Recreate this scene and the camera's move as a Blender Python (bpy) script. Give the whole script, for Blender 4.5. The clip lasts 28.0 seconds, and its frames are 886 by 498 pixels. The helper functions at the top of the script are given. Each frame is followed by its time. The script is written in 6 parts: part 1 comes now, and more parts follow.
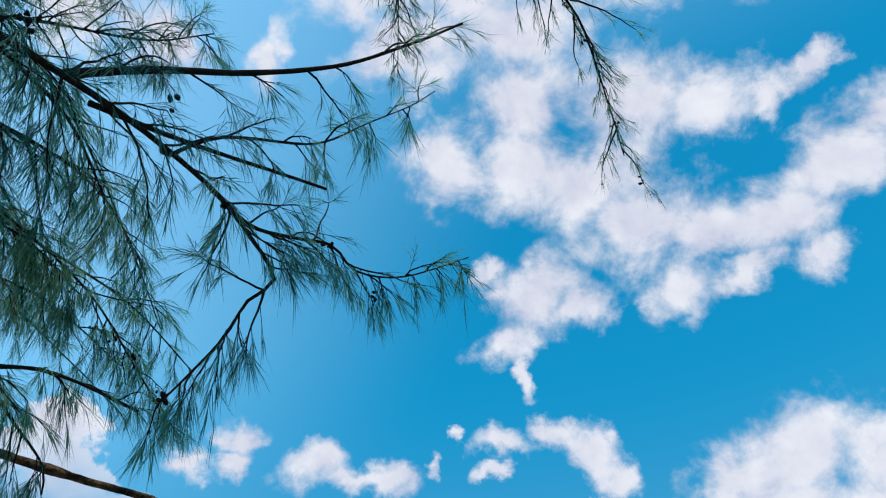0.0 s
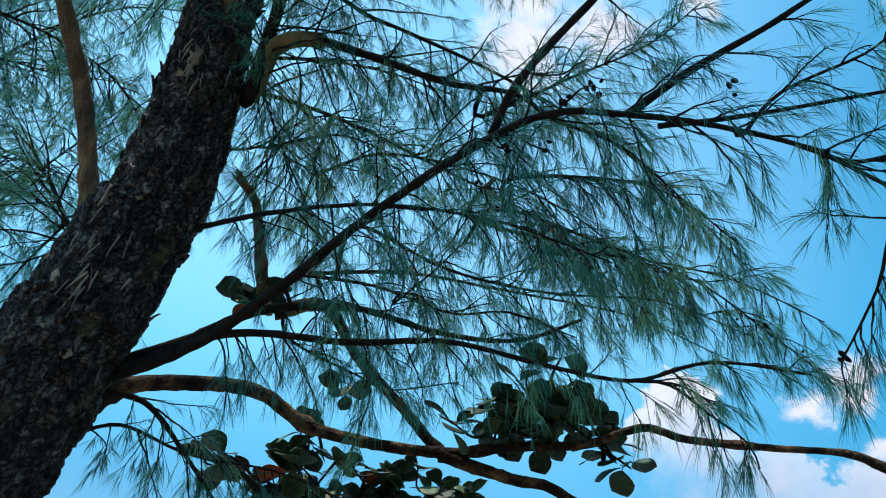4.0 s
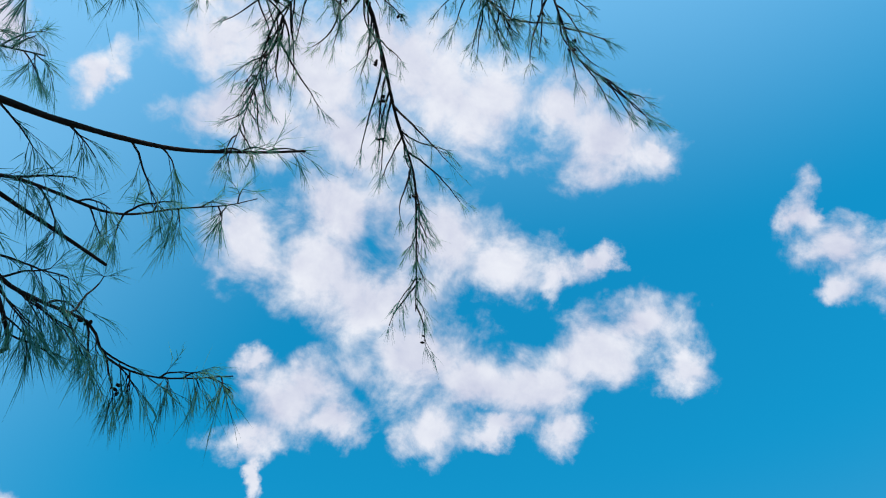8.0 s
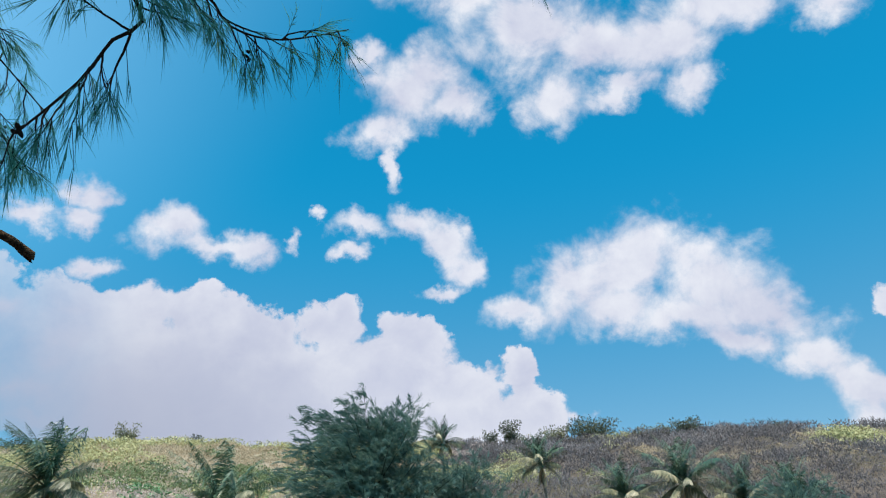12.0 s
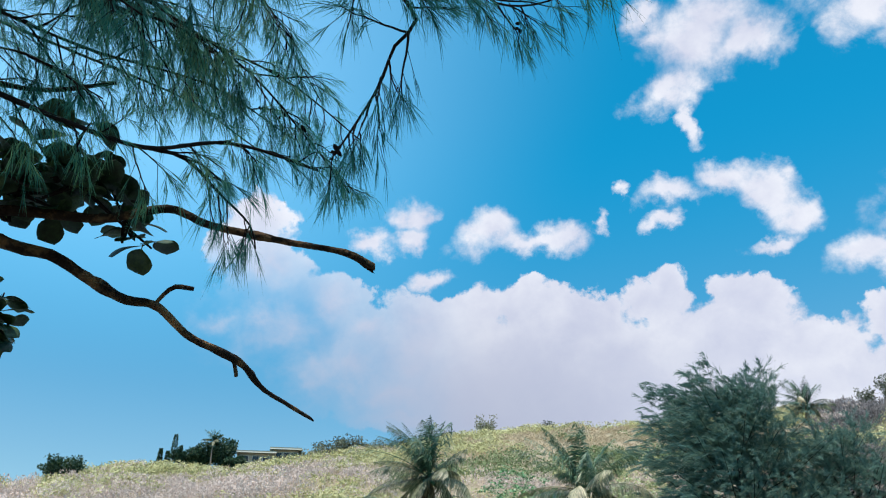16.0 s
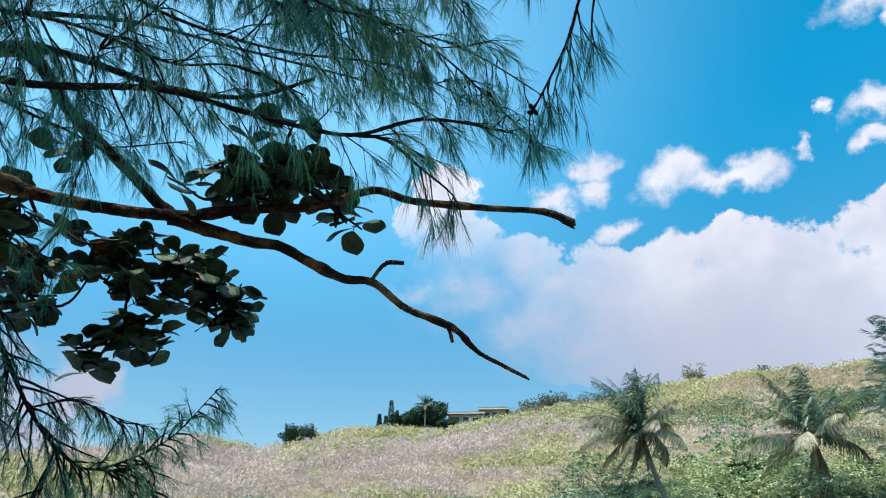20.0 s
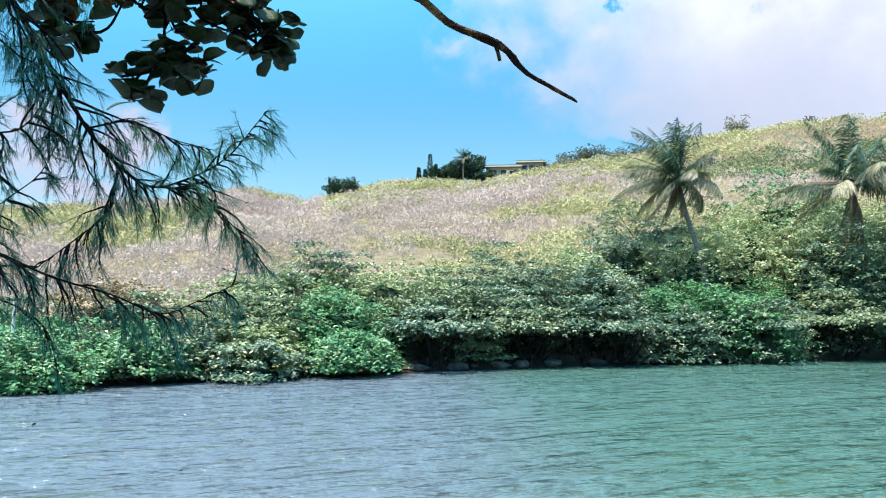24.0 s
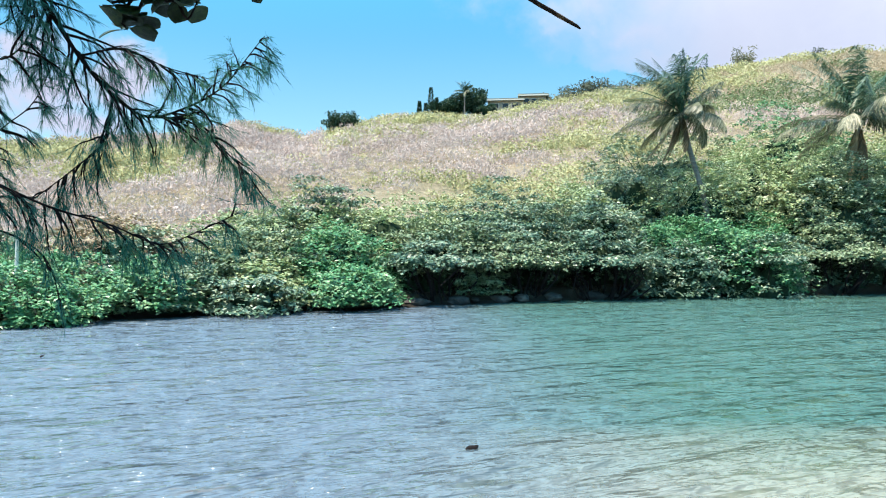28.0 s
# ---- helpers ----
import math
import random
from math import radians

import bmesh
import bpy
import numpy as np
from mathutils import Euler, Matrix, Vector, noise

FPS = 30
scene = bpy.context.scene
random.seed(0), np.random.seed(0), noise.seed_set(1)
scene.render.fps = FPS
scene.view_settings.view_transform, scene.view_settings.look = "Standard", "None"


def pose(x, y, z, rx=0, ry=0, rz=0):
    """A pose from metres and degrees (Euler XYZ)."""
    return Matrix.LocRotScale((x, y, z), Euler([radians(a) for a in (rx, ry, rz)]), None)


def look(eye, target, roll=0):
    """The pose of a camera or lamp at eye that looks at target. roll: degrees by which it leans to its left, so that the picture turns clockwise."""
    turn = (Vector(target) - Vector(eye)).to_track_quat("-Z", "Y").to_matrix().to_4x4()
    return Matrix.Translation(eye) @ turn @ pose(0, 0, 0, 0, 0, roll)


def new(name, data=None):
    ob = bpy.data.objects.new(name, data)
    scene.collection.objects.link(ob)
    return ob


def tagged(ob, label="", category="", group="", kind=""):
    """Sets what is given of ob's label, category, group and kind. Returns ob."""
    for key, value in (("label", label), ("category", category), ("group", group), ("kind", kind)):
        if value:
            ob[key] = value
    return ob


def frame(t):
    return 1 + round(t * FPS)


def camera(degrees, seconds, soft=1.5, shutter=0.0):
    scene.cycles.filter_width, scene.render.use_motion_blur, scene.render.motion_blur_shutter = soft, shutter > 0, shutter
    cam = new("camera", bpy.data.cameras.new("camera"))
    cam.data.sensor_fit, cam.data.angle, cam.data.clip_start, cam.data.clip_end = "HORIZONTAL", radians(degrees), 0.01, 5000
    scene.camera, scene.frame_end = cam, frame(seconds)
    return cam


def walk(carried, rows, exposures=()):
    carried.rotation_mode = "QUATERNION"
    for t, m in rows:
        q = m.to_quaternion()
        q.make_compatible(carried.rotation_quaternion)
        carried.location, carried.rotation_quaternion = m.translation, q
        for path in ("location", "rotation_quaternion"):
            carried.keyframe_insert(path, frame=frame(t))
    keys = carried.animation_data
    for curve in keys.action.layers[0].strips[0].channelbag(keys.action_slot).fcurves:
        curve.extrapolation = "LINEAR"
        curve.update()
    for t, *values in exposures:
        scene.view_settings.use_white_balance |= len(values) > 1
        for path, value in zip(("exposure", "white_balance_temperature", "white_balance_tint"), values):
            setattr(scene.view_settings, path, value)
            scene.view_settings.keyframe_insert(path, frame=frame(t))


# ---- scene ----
# ---------------------------------------------------------------- camera
cam = camera(62.59, 28.0, soft=1.1)
PATH = [
    (0, (0.095, -0.138, 2.508), (135.02, 1.68, -33.07)),
    (0.5, (0.076, -0.143, 2.524), (136.34, 1.54, -28.29)),
    (1, (0.052, -0.159, 2.526), (137.35, 1.06, -23.08)),
    (1.5, (0.001, -0.187, 2.526), (137.73, -0.01, -16.54)),
    (2, (-0.035, -0.192, 2.523), (137.35, -1.22, -10.22)),
    (2.5, (-0.074, -0.173, 2.515), (135.84, -2.66, -2.42)),
    (3, (-0.098, -0.177, 2.496), (133.09, -4.96, 4.76)),
    (3.5, (-0.128, -0.199, 2.469), (128.16, -6.80, 12.67)),
    (5.5, (-0.201, -0.212, 2.539), (144.94, -10.73, 6.87)),
    (6, (-0.201, -0.252, 2.542), (151.13, -10.09, -2.18)),
    (6.5, (-0.213, -0.272, 2.551), (154.69, -7.17, -16.47)),
    (7, (-0.164, -0.246, 2.585), (153.87, -3.47, -30.87)),
    (7.5, (0.003, -0.177, 2.622), (149.72, -0.14, -46.61)),
    (8, (0.020, -0.207, 2.588), (142.66, 2.08, -57.42)),
    (8.5, (0.095, -0.187, 2.545), (134.83, 3.20, -63.40)),
    (9, (0.108, -0.115, 2.474), (128.09, 3.12, -65.09)),
    (9.5, (0.051, -0.046, 2.440), (122.02, 2.71, -64.06)),
    (10, (0.022, -0.051, 2.429), (119.71, 2.37, -61.02)),
    (10.5, (0.019, -0.098, 2.422), (118.83, 2.26, -56.80)),
    (11, (0.013, -0.148, 2.419), (118.55, 2.18, -53.01)),
    (11.5, (0.017, -0.171, 2.413), (118.25, 2.14, -48.90)),
    (12, (0.059, -0.190, 2.415), (118.06, 2.01, -45.36)),
    (12.5, (0.100, -0.174, 2.421), (117.89, 2.01, -41.34)),
    (13, (0.154, -0.151, 2.427), (117.88, 1.79, -37.84)),
    (13.5, (0.168, -0.089, 2.405), (117.83, 1.62, -34.08)),
    (15.5, (0.121, -0.113, 2.401), (117.36, 0.81, -21.42)),
    (16, (0.118, -0.097, 2.396), (117.22, 0.65, -18.85)),
    (16.5, (0.111, -0.084, 2.401), (116.90, 0.54, -16.11)),
    (17, (0.097, -0.080, 2.395), (116.65, 0.58, -13.84)),
    (17.5, (0.084, -0.084, 2.392), (116.35, 0.42, -11.49)),
    (18, (0.079, -0.084, 2.385), (116.07, 0.39, -9.50)),
    (18.5, (0.065, -0.066, 2.392), (115.74, 0.35, -7.56)),
    (19, (0.063, -0.067, 2.390), (115.39, 0.33, -5.91)),
    (19.5, (0.054, -0.073, 2.393), (114.83, 0.25, -4.32)),
    (20, (0.041, -0.084, 2.394), (114.17, 0.28, -3.02)),
    (20.5, (0.026, -0.084, 2.393), (113.06, 0.32, -1.87)),
    (22.5, (0.010, -0.060, 2.325), (103.75, 0.22, 0.06)),
    (23, (0.002, -0.034, 2.288), (100.70, 0.25, 0.11)),
    (23.5, (-0.000, -0.025, 2.248), (97.28, 0.10, 0.05)),
    (24, (-0.006, -0.013, 2.222), (95.08, -0.01, -0.08)),
    (24.5, (-0.009, -0.011, 2.206), (93.48, -0.14, -0.16)),
    (25, (-0.009, -0.013, 2.205), (92.42, -0.17, -0.15)),
    (25.5, (-0.010, -0.002, 2.206), (91.48, -0.17, -0.12)),
    (26, (-0.008, -0.021, 2.200), (90.87, -0.17, -0.09)),
    (26.5, (-0.004, -0.017, 2.203), (90.49, -0.10, -0.05)),
    (27, (-0.006, 0.000, 2.211), (90.29, -0.05, -0.02)),
    (27.5, (-0.001, 0.007, 2.210), (90.13, -0.02, 0.02)),
    (28, (0.000, 0.001, 2.200), (90.00, 0.03, 0.01)),
]
EXPOSURES = [(0, 0.0), (2.5, 0.1), (3.5, 0.3), (5.5, 0.3), (6.8, 0.05), (9, 0.0), (13, 0.0), (16, 0.1), (20, 0.2), (23, 0.5), (28, 0.6)]
walk(cam, [(t, pose(*eye, *turn)) for t, eye, turn in PATH], EXPOSURES)

# ---------------------------------------------------------------- world and sun
SUN_AZ, SUN_EL = -125.0, 70.0
SKY = 0.1


def sky_world():
    world = bpy.data.worlds.new("tropical_sky")
    scene.world = world
    world.use_nodes = True
    nt = world.node_tree
    nt.nodes.clear()
    out = nt.nodes.new("ShaderNodeOutputWorld")
    back = nt.nodes.new("ShaderNodeBackground")
    nt.links.new(back.outputs[0], out.inputs[0])
    sky = nt.nodes.new("ShaderNodeTexSky")
    sky.sky_type, sky.sun_disc = "NISHITA", False
    sky.sun_elevation, sky.sun_rotation = radians(SUN_EL), radians(SUN_AZ % 360)
    sky.air_density, sky.dust_density, sky.ozone_density = 1.0, 0.3, 2.0

    def link(a, b):
        nt.links.new(a, b)

    def maths(op, a, b=None, c=None, clamp=False):
        n = nt.nodes.new("ShaderNodeMath")
        n.operation, n.use_clamp = op, clamp
        for k, v in enumerate((a, b, c)):
            if v is None:
                continue
            if isinstance(v, (int, float)):
                n.inputs[k].default_value = v
            else:
                link(v, n.inputs[k])
        return n.outputs[0]

    def vec(op, a, b=None, scale=None):
        n = nt.nodes.new("ShaderNodeVectorMath")
        n.operation = op
        for k, v in enumerate((a, b)):
            if v is None:
                continue
            if isinstance(v, (tuple, list, Vector)):
                n.inputs[k].default_value = v
            else:
                link(v, n.inputs[k])
        if scale is not None:
            n.inputs["Scale"].default_value = scale
        return n.outputs["Value" if op in ("DOT_PRODUCT", "LENGTH") else "Vector"]

    def fbm(where, scale, detail, rough, distort=0.0):
        n = nt.nodes.new("ShaderNodeTexNoise")
        n.inputs["Scale"].default_value, n.inputs["Detail"].default_value = scale, detail
        n.inputs["Roughness"].default_value, n.inputs["Distortion"].default_value = rough, distort
        link(where, n.inputs["Vector"])
        return n

    def ramp(value, lo, hi, a=0.0, b=1.0):
        n = nt.nodes.new("ShaderNodeMapRange")
        n.interpolation_type = "SMOOTHSTEP"
        link(value, n.inputs["Value"])
        for k, v in zip(("From Min", "From Max", "To Min", "To Max"), (lo, hi, a, b)):
            n.inputs[k].default_value = v
        return n.outputs["Result"]

    def mix(fac, a, b, blend="MIX"):
        n = nt.nodes.new("ShaderNodeMix")
        n.data_type, n.blend_type = "RGBA", blend
        for k, v in ((0, fac), (6, a), (7, b)):
            if isinstance(v, (int, float)):
                n.inputs[k].default_value = v
            elif isinstance(v, tuple):
                n.inputs[k].default_value = (*v, 1)
            else:
                link(v, n.inputs[k])
        return n.outputs[2]

    # The dome is laid flat round its middle (azimuth 35, elevation 38 degrees).
    az, el = radians(35), radians(38)
    mid = Vector((math.sin(az) * math.cos(el), math.cos(az) * math.cos(el), math.sin(el)))
    east = Vector((math.cos(az), -math.sin(az), 0))
    north = east.cross(mid)
    way = nt.nodes.new("ShaderNodeTexCoord").outputs["Generated"]
    depth = maths("MAXIMUM", maths("ADD", vec("DOT_PRODUCT", way, mid), 1.0), 0.05)
    flat = nt.nodes.new("ShaderNodeCombineXYZ")
    link(maths("DIVIDE", vec("DOT_PRODUCT", way, east), depth), flat.inputs[0])
    link(maths("DIVIDE", vec("DOT_PRODUCT", way, north), depth), flat.inputs[1])
    swirl = fbm(flat.outputs[0], 20, 6, 0.6)
    warp = vec("SCALE", vec("SUBTRACT", swirl.outputs["Color"], (0.5, 0.5, 0.5)), scale=0.06)
    plan = vec("ADD", flat.outputs[0], vec("MULTIPLY", warp, (1, 1, 0)))
    groups = {"crisp": None, "soft": None}

    def cloud(kind, name, puffs):
        """One cloud out of oval puffs: middle, half sizes and turn on the flattened dome."""
        grow = 1.22 if kind == "crisp" else 1.2
        for x, y, a, b, turn in puffs:
            m = nt.nodes.new("ShaderNodeMapping")
            m.label, m.vector_type = name, "TEXTURE"
            m.inputs["Location"].default_value = (x, y, 0)
            m.inputs["Rotation"].default_value = (0, 0, radians(turn))
            m.inputs["Scale"].default_value = (grow * a, grow * b, 1)
            old = groups[kind]
            at = plan
            if old is not None:
                # A vanishing shift hangs each puff on the one before it, which keeps the shader's memory small.
                chain = nt.nodes.new("ShaderNodeVectorMath")
                chain.operation = "MULTIPLY_ADD"
                link(old, chain.inputs[0])
                chain.inputs[1].default_value = (0, 0, 1e-6)
                link(plan, chain.inputs[2])
                at = chain.outputs[0]
            link(at, m.inputs["Vector"])
            far = vec("LENGTH", m.outputs[0])
            groups[kind] = far if old is None else maths("SMOOTH_MIN", old, far, 0.35)

    cloud("soft", "high_sheet", [(-0.049, 0.246, 0.04, 0.026, 22), (0.015, 0.242, 0.051, 0.034, 19), (0.065, 0.267, 0.052, 0.035, 18), (0.108, 0.264, 0.029, 0.044, 17), (-0.025, 0.204, 0.044, 0.021, 20), (0.058, 0.207, 0.052, 0.032, 17), (0.059, 0.162, 0.039, 0.028, 16), (-0, 0.121, 0.029, 0.03, 17), (0.052, 0.116, 0.046, 0.031, 15), (0.096, 0.103, 0.051, 0.031, 14), (0.127, 0.156, 0.044, 0.036, 15), (0.175, 0.148, 0.045, 0.024, 14), (0.216, 0.15, 0.028, 0.014, 14), (0.242, 0.164, 0.011, 0.012, 13), (0.137, 0.069, 0.047, 0.027, 13), (0.183, 0.06, 0.043, 0.021, 13)])
    cloud("soft", "high_sheet_foot", [(0.221, 0.072, 0.04, 0.024, 13), (0.259, 0.106, 0.04, 0.024, 13), (0.285, 0.132, 0.032, 0.022, 13), (0.316, 0.108, 0.021, 0.018, 13), (0.246, 0.044, 0.018, 0.017, 12), (0.155, 0.026, 0.025, 0.017, 12), (0.2, 0.034, 0.023, 0.011, 12), (0.236, 0.252, 0.041, 0.031, 14), (0.196, 0.272, 0.025, 0.025, 15), (0.269, 0.254, 0.014, 0.012, 13)])
    cloud("soft", "high_sheet_head", [(-0.059, 0.279, 0.031, 0.025, -1), (-0.014, 0.247, 0.037, 0.037, -2), (0.065, 0.272, 0.056, 0.037, -5), (0.133, 0.257, 0.045, 0.04, -6), (0.189, 0.269, 0.042, 0.023, -9), (0.229, 0.252, 0.03, 0.021, -9), (-0.007, 0.198, 0.036, 0.032, -2)])
    cloud("soft", "puff", [(0.061, 0.028, 0.034, 0.024, 17), (0.089, 0.015, 0.022, 0.017, 17), (0.04, -0.005, 0.019, 0.014, 16), (0.05, -0.026, 0.006, 0.013, 15), (0.032, 0.042, 0.014, 0.01, 19)])
    cloud("soft", "rag", [(0.373, 0.239, 0.012, 0.024, 18), (0.405, 0.217, 0.029, 0.023, 17), (0.44, 0.202, 0.036, 0.021, 17), (0.472, 0.194, 0.017, 0.017, 17), (0.41, 0.179, 0.015, 0.012, 17)])
    cloud("soft", "wisp", [(-0.003, -0.058, 0.007, 0.005, 4), (0.03, -0.07, 0.019, 0.009, -6), (0.068, -0.064, 0.02, 0.011, -6), (0.091, -0.076, 0.02, 0.012, -26), (0.108, -0.092, 0.015, 0.013, 4), (0.093, -0.11, 0.016, 0.006, 4), (0.023, -0.086, 0.01, 0.006, 3)])
    cloud("soft", "bank_mid", [(0.179, -0.097, 0.029, 0.028, 5), (0.221, -0.083, 0.04, 0.03, 6), (0.271, -0.09, 0.042, 0.033, 6), (0.315, -0.103, 0.035, 0.024, -21), (0.147, -0.121, 0.02, 0.012, 5), (0.292, -0.125, 0.029, 0.014, -9), (0.343, -0.136, 0.03, 0.015, -20), (0.378, -0.154, 0.029, 0.015, -20), (0.401, -0.163, 0.03, 0.011, 10), (0.212, -0.114, 0.04, 0.017, 6), (0.26, -0.115, 0.037, 0.017, 6)])
    cloud("crisp", "cumulus_right", [(0.436, -0.053, 0.02, 0.021, 15), (0.409, -0.086, 0.04, 0.023, 14), (0.469, -0.066, 0.034, 0.023, 15), (0.488, -0.104, 0.057, 0.042, 16), (0.52, -0.056, 0.022, 0.017, 16), (0.533, -0.108, 0.051, 0.033, 17), (0.58, -0.068, 0.055, 0.037, 18), (0.619, -0.097, 0.066, 0.028, 19)])
    cloud("crisp", "cumulus_main", [(0.018, -0.134, 0.023, 0.02, 1), (0.071, -0.145, 0.024, 0.02, 2), (0.05, -0.176, 0.055, 0.031, 1), (0.106, -0.183, 0.037, 0.021, 2), (0.149, -0.165, 0.018, 0.016, 3), (0.169, -0.187, 0.021, 0.017, 3), (-0.07, -0.134, 0.026, 0.017, 0), (-0.036, -0.15, 0.032, 0.019, 0), (-0.012, -0.185, 0.058, 0.034, 0), (-0.08, -0.172, 0.055, 0.034, -1), (-0.144, -0.133, 0.026, 0.02, -2), (-0.181, -0.128, 0.026, 0.022, -2), (-0.164, -0.165, 0.047, 0.025, -3), (-0.123, -0.196, 0.039, 0.015, -3), (-0.027, -0.205, 0.077, 0.017, -1), (0.071, -0.207, 0.067, 0.015, 1), (-0.105, -0.186, 0.083, 0.03, -2), (0.027, -0.196, 0.118, 0.027, 0), (-0.174, -0.183, 0.053, 0.025, -4), (0.126, -0.197, 0.067, 0.019, 3)])
    cloud("crisp", "cumulus_foot", [(-0.172, -0.197, 0.048, 0.014, -9), (-0.117, -0.206, 0.046, 0.014, -8), (-0.06, -0.214, 0.051, 0.015, -6), (0.005, -0.221, 0.047, 0.014, -5)])
    cloud("crisp", "cumulus_left", [(-0.245, -0.042, 0.024, 0.022, -13), (-0.238, -0.071, 0.026, 0.018, -13), (-0.267, -0.055, 0.018, 0.014, -13), (-0.204, -0.107, 0.034, 0.022, -12), (-0.259, -0.11, 0.032, 0.018, -13), (-0.229, -0.148, 0.049, 0.02, -12), (-0.291, -0.105, 0.02, 0.016, -13), (-0.186, -0.181, 0.037, 0.012, -10), (-0.249, -0.123, 0.058, 0.04, -12), (-0.206, -0.157, 0.06, 0.03, -11), (-0.251, -0.076, 0.032, 0.037, -13), (-0.151, -0.151, 0.08, 0.036, -10), (-0.077, -0.183, 0.095, 0.027, -8)])
    cloud("soft", "puff_row", [(-0.089, -0.079, 0.022, 0.014, 1), (-0.063, -0.091, 0.033, 0.01, 1), (-0.04, -0.085, 0.014, 0.011, 1), (-0.141, -0.056, 0.013, 0.011, 1), (-0.146, -0.072, 0.013, 0.008, 0), (-0.019, -0.082, 0.006, 0.008, 1), (-0.136, -0.104, 0.013, 0.008, -1), (-0.174, -0.069, 0.015, 0.009, 0)])
    cloud("soft", "low_left", [(-0.613, -0.083, 0.044, 0.032, -24), (-0.544, -0.093, 0.025, 0.026, -22), (-0.597, -0.042, 0.031, 0.021, -24), (-0.589, -0.118, 0.051, 0.018, -23)])
    cloud("soft", "over_branch", [(-0.206, 0.263, 0.036, 0.028, -27), (-0.238, 0.226, 0.032, 0.026, -25), (-0.182, 0.209, 0.032, 0.018, -26), (-0.113, 0.196, 0.012, 0.023, -28), (-0.436, 0.484, 0.083, 0.034, -25), (-0.527, 0.507, 0.054, 0.03, -22)])

    fine = fbm(flat.outputs[0], 26, 10, 0.62, 0.25)
    lit = fbm(vec("ADD", flat.outputs[0], (-0.008, 0.012, 0)), 26, 5, 0.6, 0.25)
    broad = fbm(flat.outputs[0], 11, 5, 0.55)
    knobs = nt.nodes.new("ShaderNodeTexVoronoi")
    knobs.feature = "SMOOTH_F1"
    knobs.inputs["Scale"].default_value, knobs.inputs["Detail"].default_value, knobs.inputs["Roughness"].default_value = 34, 2.5, 0.55
    link(plan, knobs.inputs["Vector"])
    body_c = maths("ADD", maths("SUBTRACT", 1.0, groups["crisp"]), maths("MULTIPLY", maths("SUBTRACT", fine.outputs[0], 0.5), 0.9))
    body_c = maths("ADD", body_c, maths("MULTIPLY", maths("SUBTRACT", 0.50, knobs.outputs["Distance"]), 0.34))
    body_s = maths("ADD", maths("SUBTRACT", 0.98, groups["soft"]), maths("MULTIPLY", maths("SUBTRACT", fine.outputs[0], 0.5), 1.75))
    # The west end of the low bank thins out into a veil.
    side = nt.nodes.new("ShaderNodeSeparateXYZ")
    link(flat.outputs[0], side.inputs[0])
    up = nt.nodes.new("ShaderNodeSeparateXYZ")
    link(way, up.inputs[0])
    veil = maths("MULTIPLY", ramp(side.outputs[0], -0.26, -0.10, 1.0, 0.0), ramp(up.outputs[2], 0.36, 0.50, 1.0, 0.0))
    sharp = maths("MULTIPLY", maths("SUBTRACT", 1.0, veil), ramp(body_c, 0.0, 0.17))
    cover_c = maths("ADD", sharp, maths("MULTIPLY", veil, maths("MULTIPLY", ramp(body_c, 0.1, 1.3), 0.85)))
    cover_s = ramp(body_s, -0.12, 0.72)
    cover = maths("MULTIPLY", maths("MAXIMUM", cover_c, cover_s), 0.97)
    relief = maths("ADD", maths("MULTIPLY", maths("SUBTRACT", fine.outputs[0], lit.outputs[0]), 2.4), 0.45)
    rim = ramp(body_c, 0.15, 1.1, 1.0, 0.35)
    bright = maths("MULTIPLY", maths("ADD", maths("MULTIPLY", ramp(broad.outputs[0], 0.36, 0.62), 0.55), maths("MULTIPLY", relief, 0.6)), rim, clamp=True)
    cloud_colour = mix(bright, (0.60, 0.63, 0.78), (0.86, 0.88, 0.95))
    # The low bank in the north is thick and grey beneath.
    under = maths("MULTIPLY", ramp(side.outputs[0], -0.12, 0.10, 1.0, 0.15), ramp(up.outputs[2], 0.22, 0.46, 0.9, 0.0))
    cloud_colour = mix(under, cloud_colour, (0.42, 0.46, 0.60))
    sun_way = Vector((math.sin(radians(SUN_AZ)) * math.cos(radians(SUN_EL)), math.cos(radians(SUN_AZ)) * math.cos(radians(SUN_EL)), math.sin(radians(SUN_EL))))
    deep = ramp(up.outputs[2], 0.10, 0.58)
    haze = ramp(vec("DOT_PRODUCT", way, sun_way), 0.50, 0.95)
    # The western sky is milky, the eastern deep.
    west = Vector((math.sin(radians(-70)) * 0.906, math.cos(radians(-70)) * 0.906, 0.423))
    haze = maths("MAXIMUM", haze, maths("MULTIPLY", maths("MULTIPLY", ramp(vec("DOT_PRODUCT", way, west), 0.04, 0.62), ramp(up.outputs[2], 0.26, 0.62)), 0.95))
    tint = mix(haze, mix(deep, (0.98, 1.27, 1.25), (0.06, 1.74, 1.92)), (2.3, 3.5, 3.0))
    clear = mix(1.0, vec("SCALE", sky.outputs[0], scale=SKY), tint, "MULTIPLY")
    link(mix(cover, clear, cloud_colour), back.inputs[0])


sky_world()
sun = new("sun", bpy.data.lights.new("sun", "SUN"))
sun.data.energy, sun.data.angle, sun.data.color = 5.6, radians(0.55), (1.0, 0.88, 0.74)
_a, _e = radians(SUN_AZ), radians(SUN_EL)
sun.matrix_world = look((0, 0, 60), (-30 * math.sin(_a) * math.cos(_e), -30 * math.cos(_a) * math.cos(_e), 60 - 30 * math.sin(_e)))


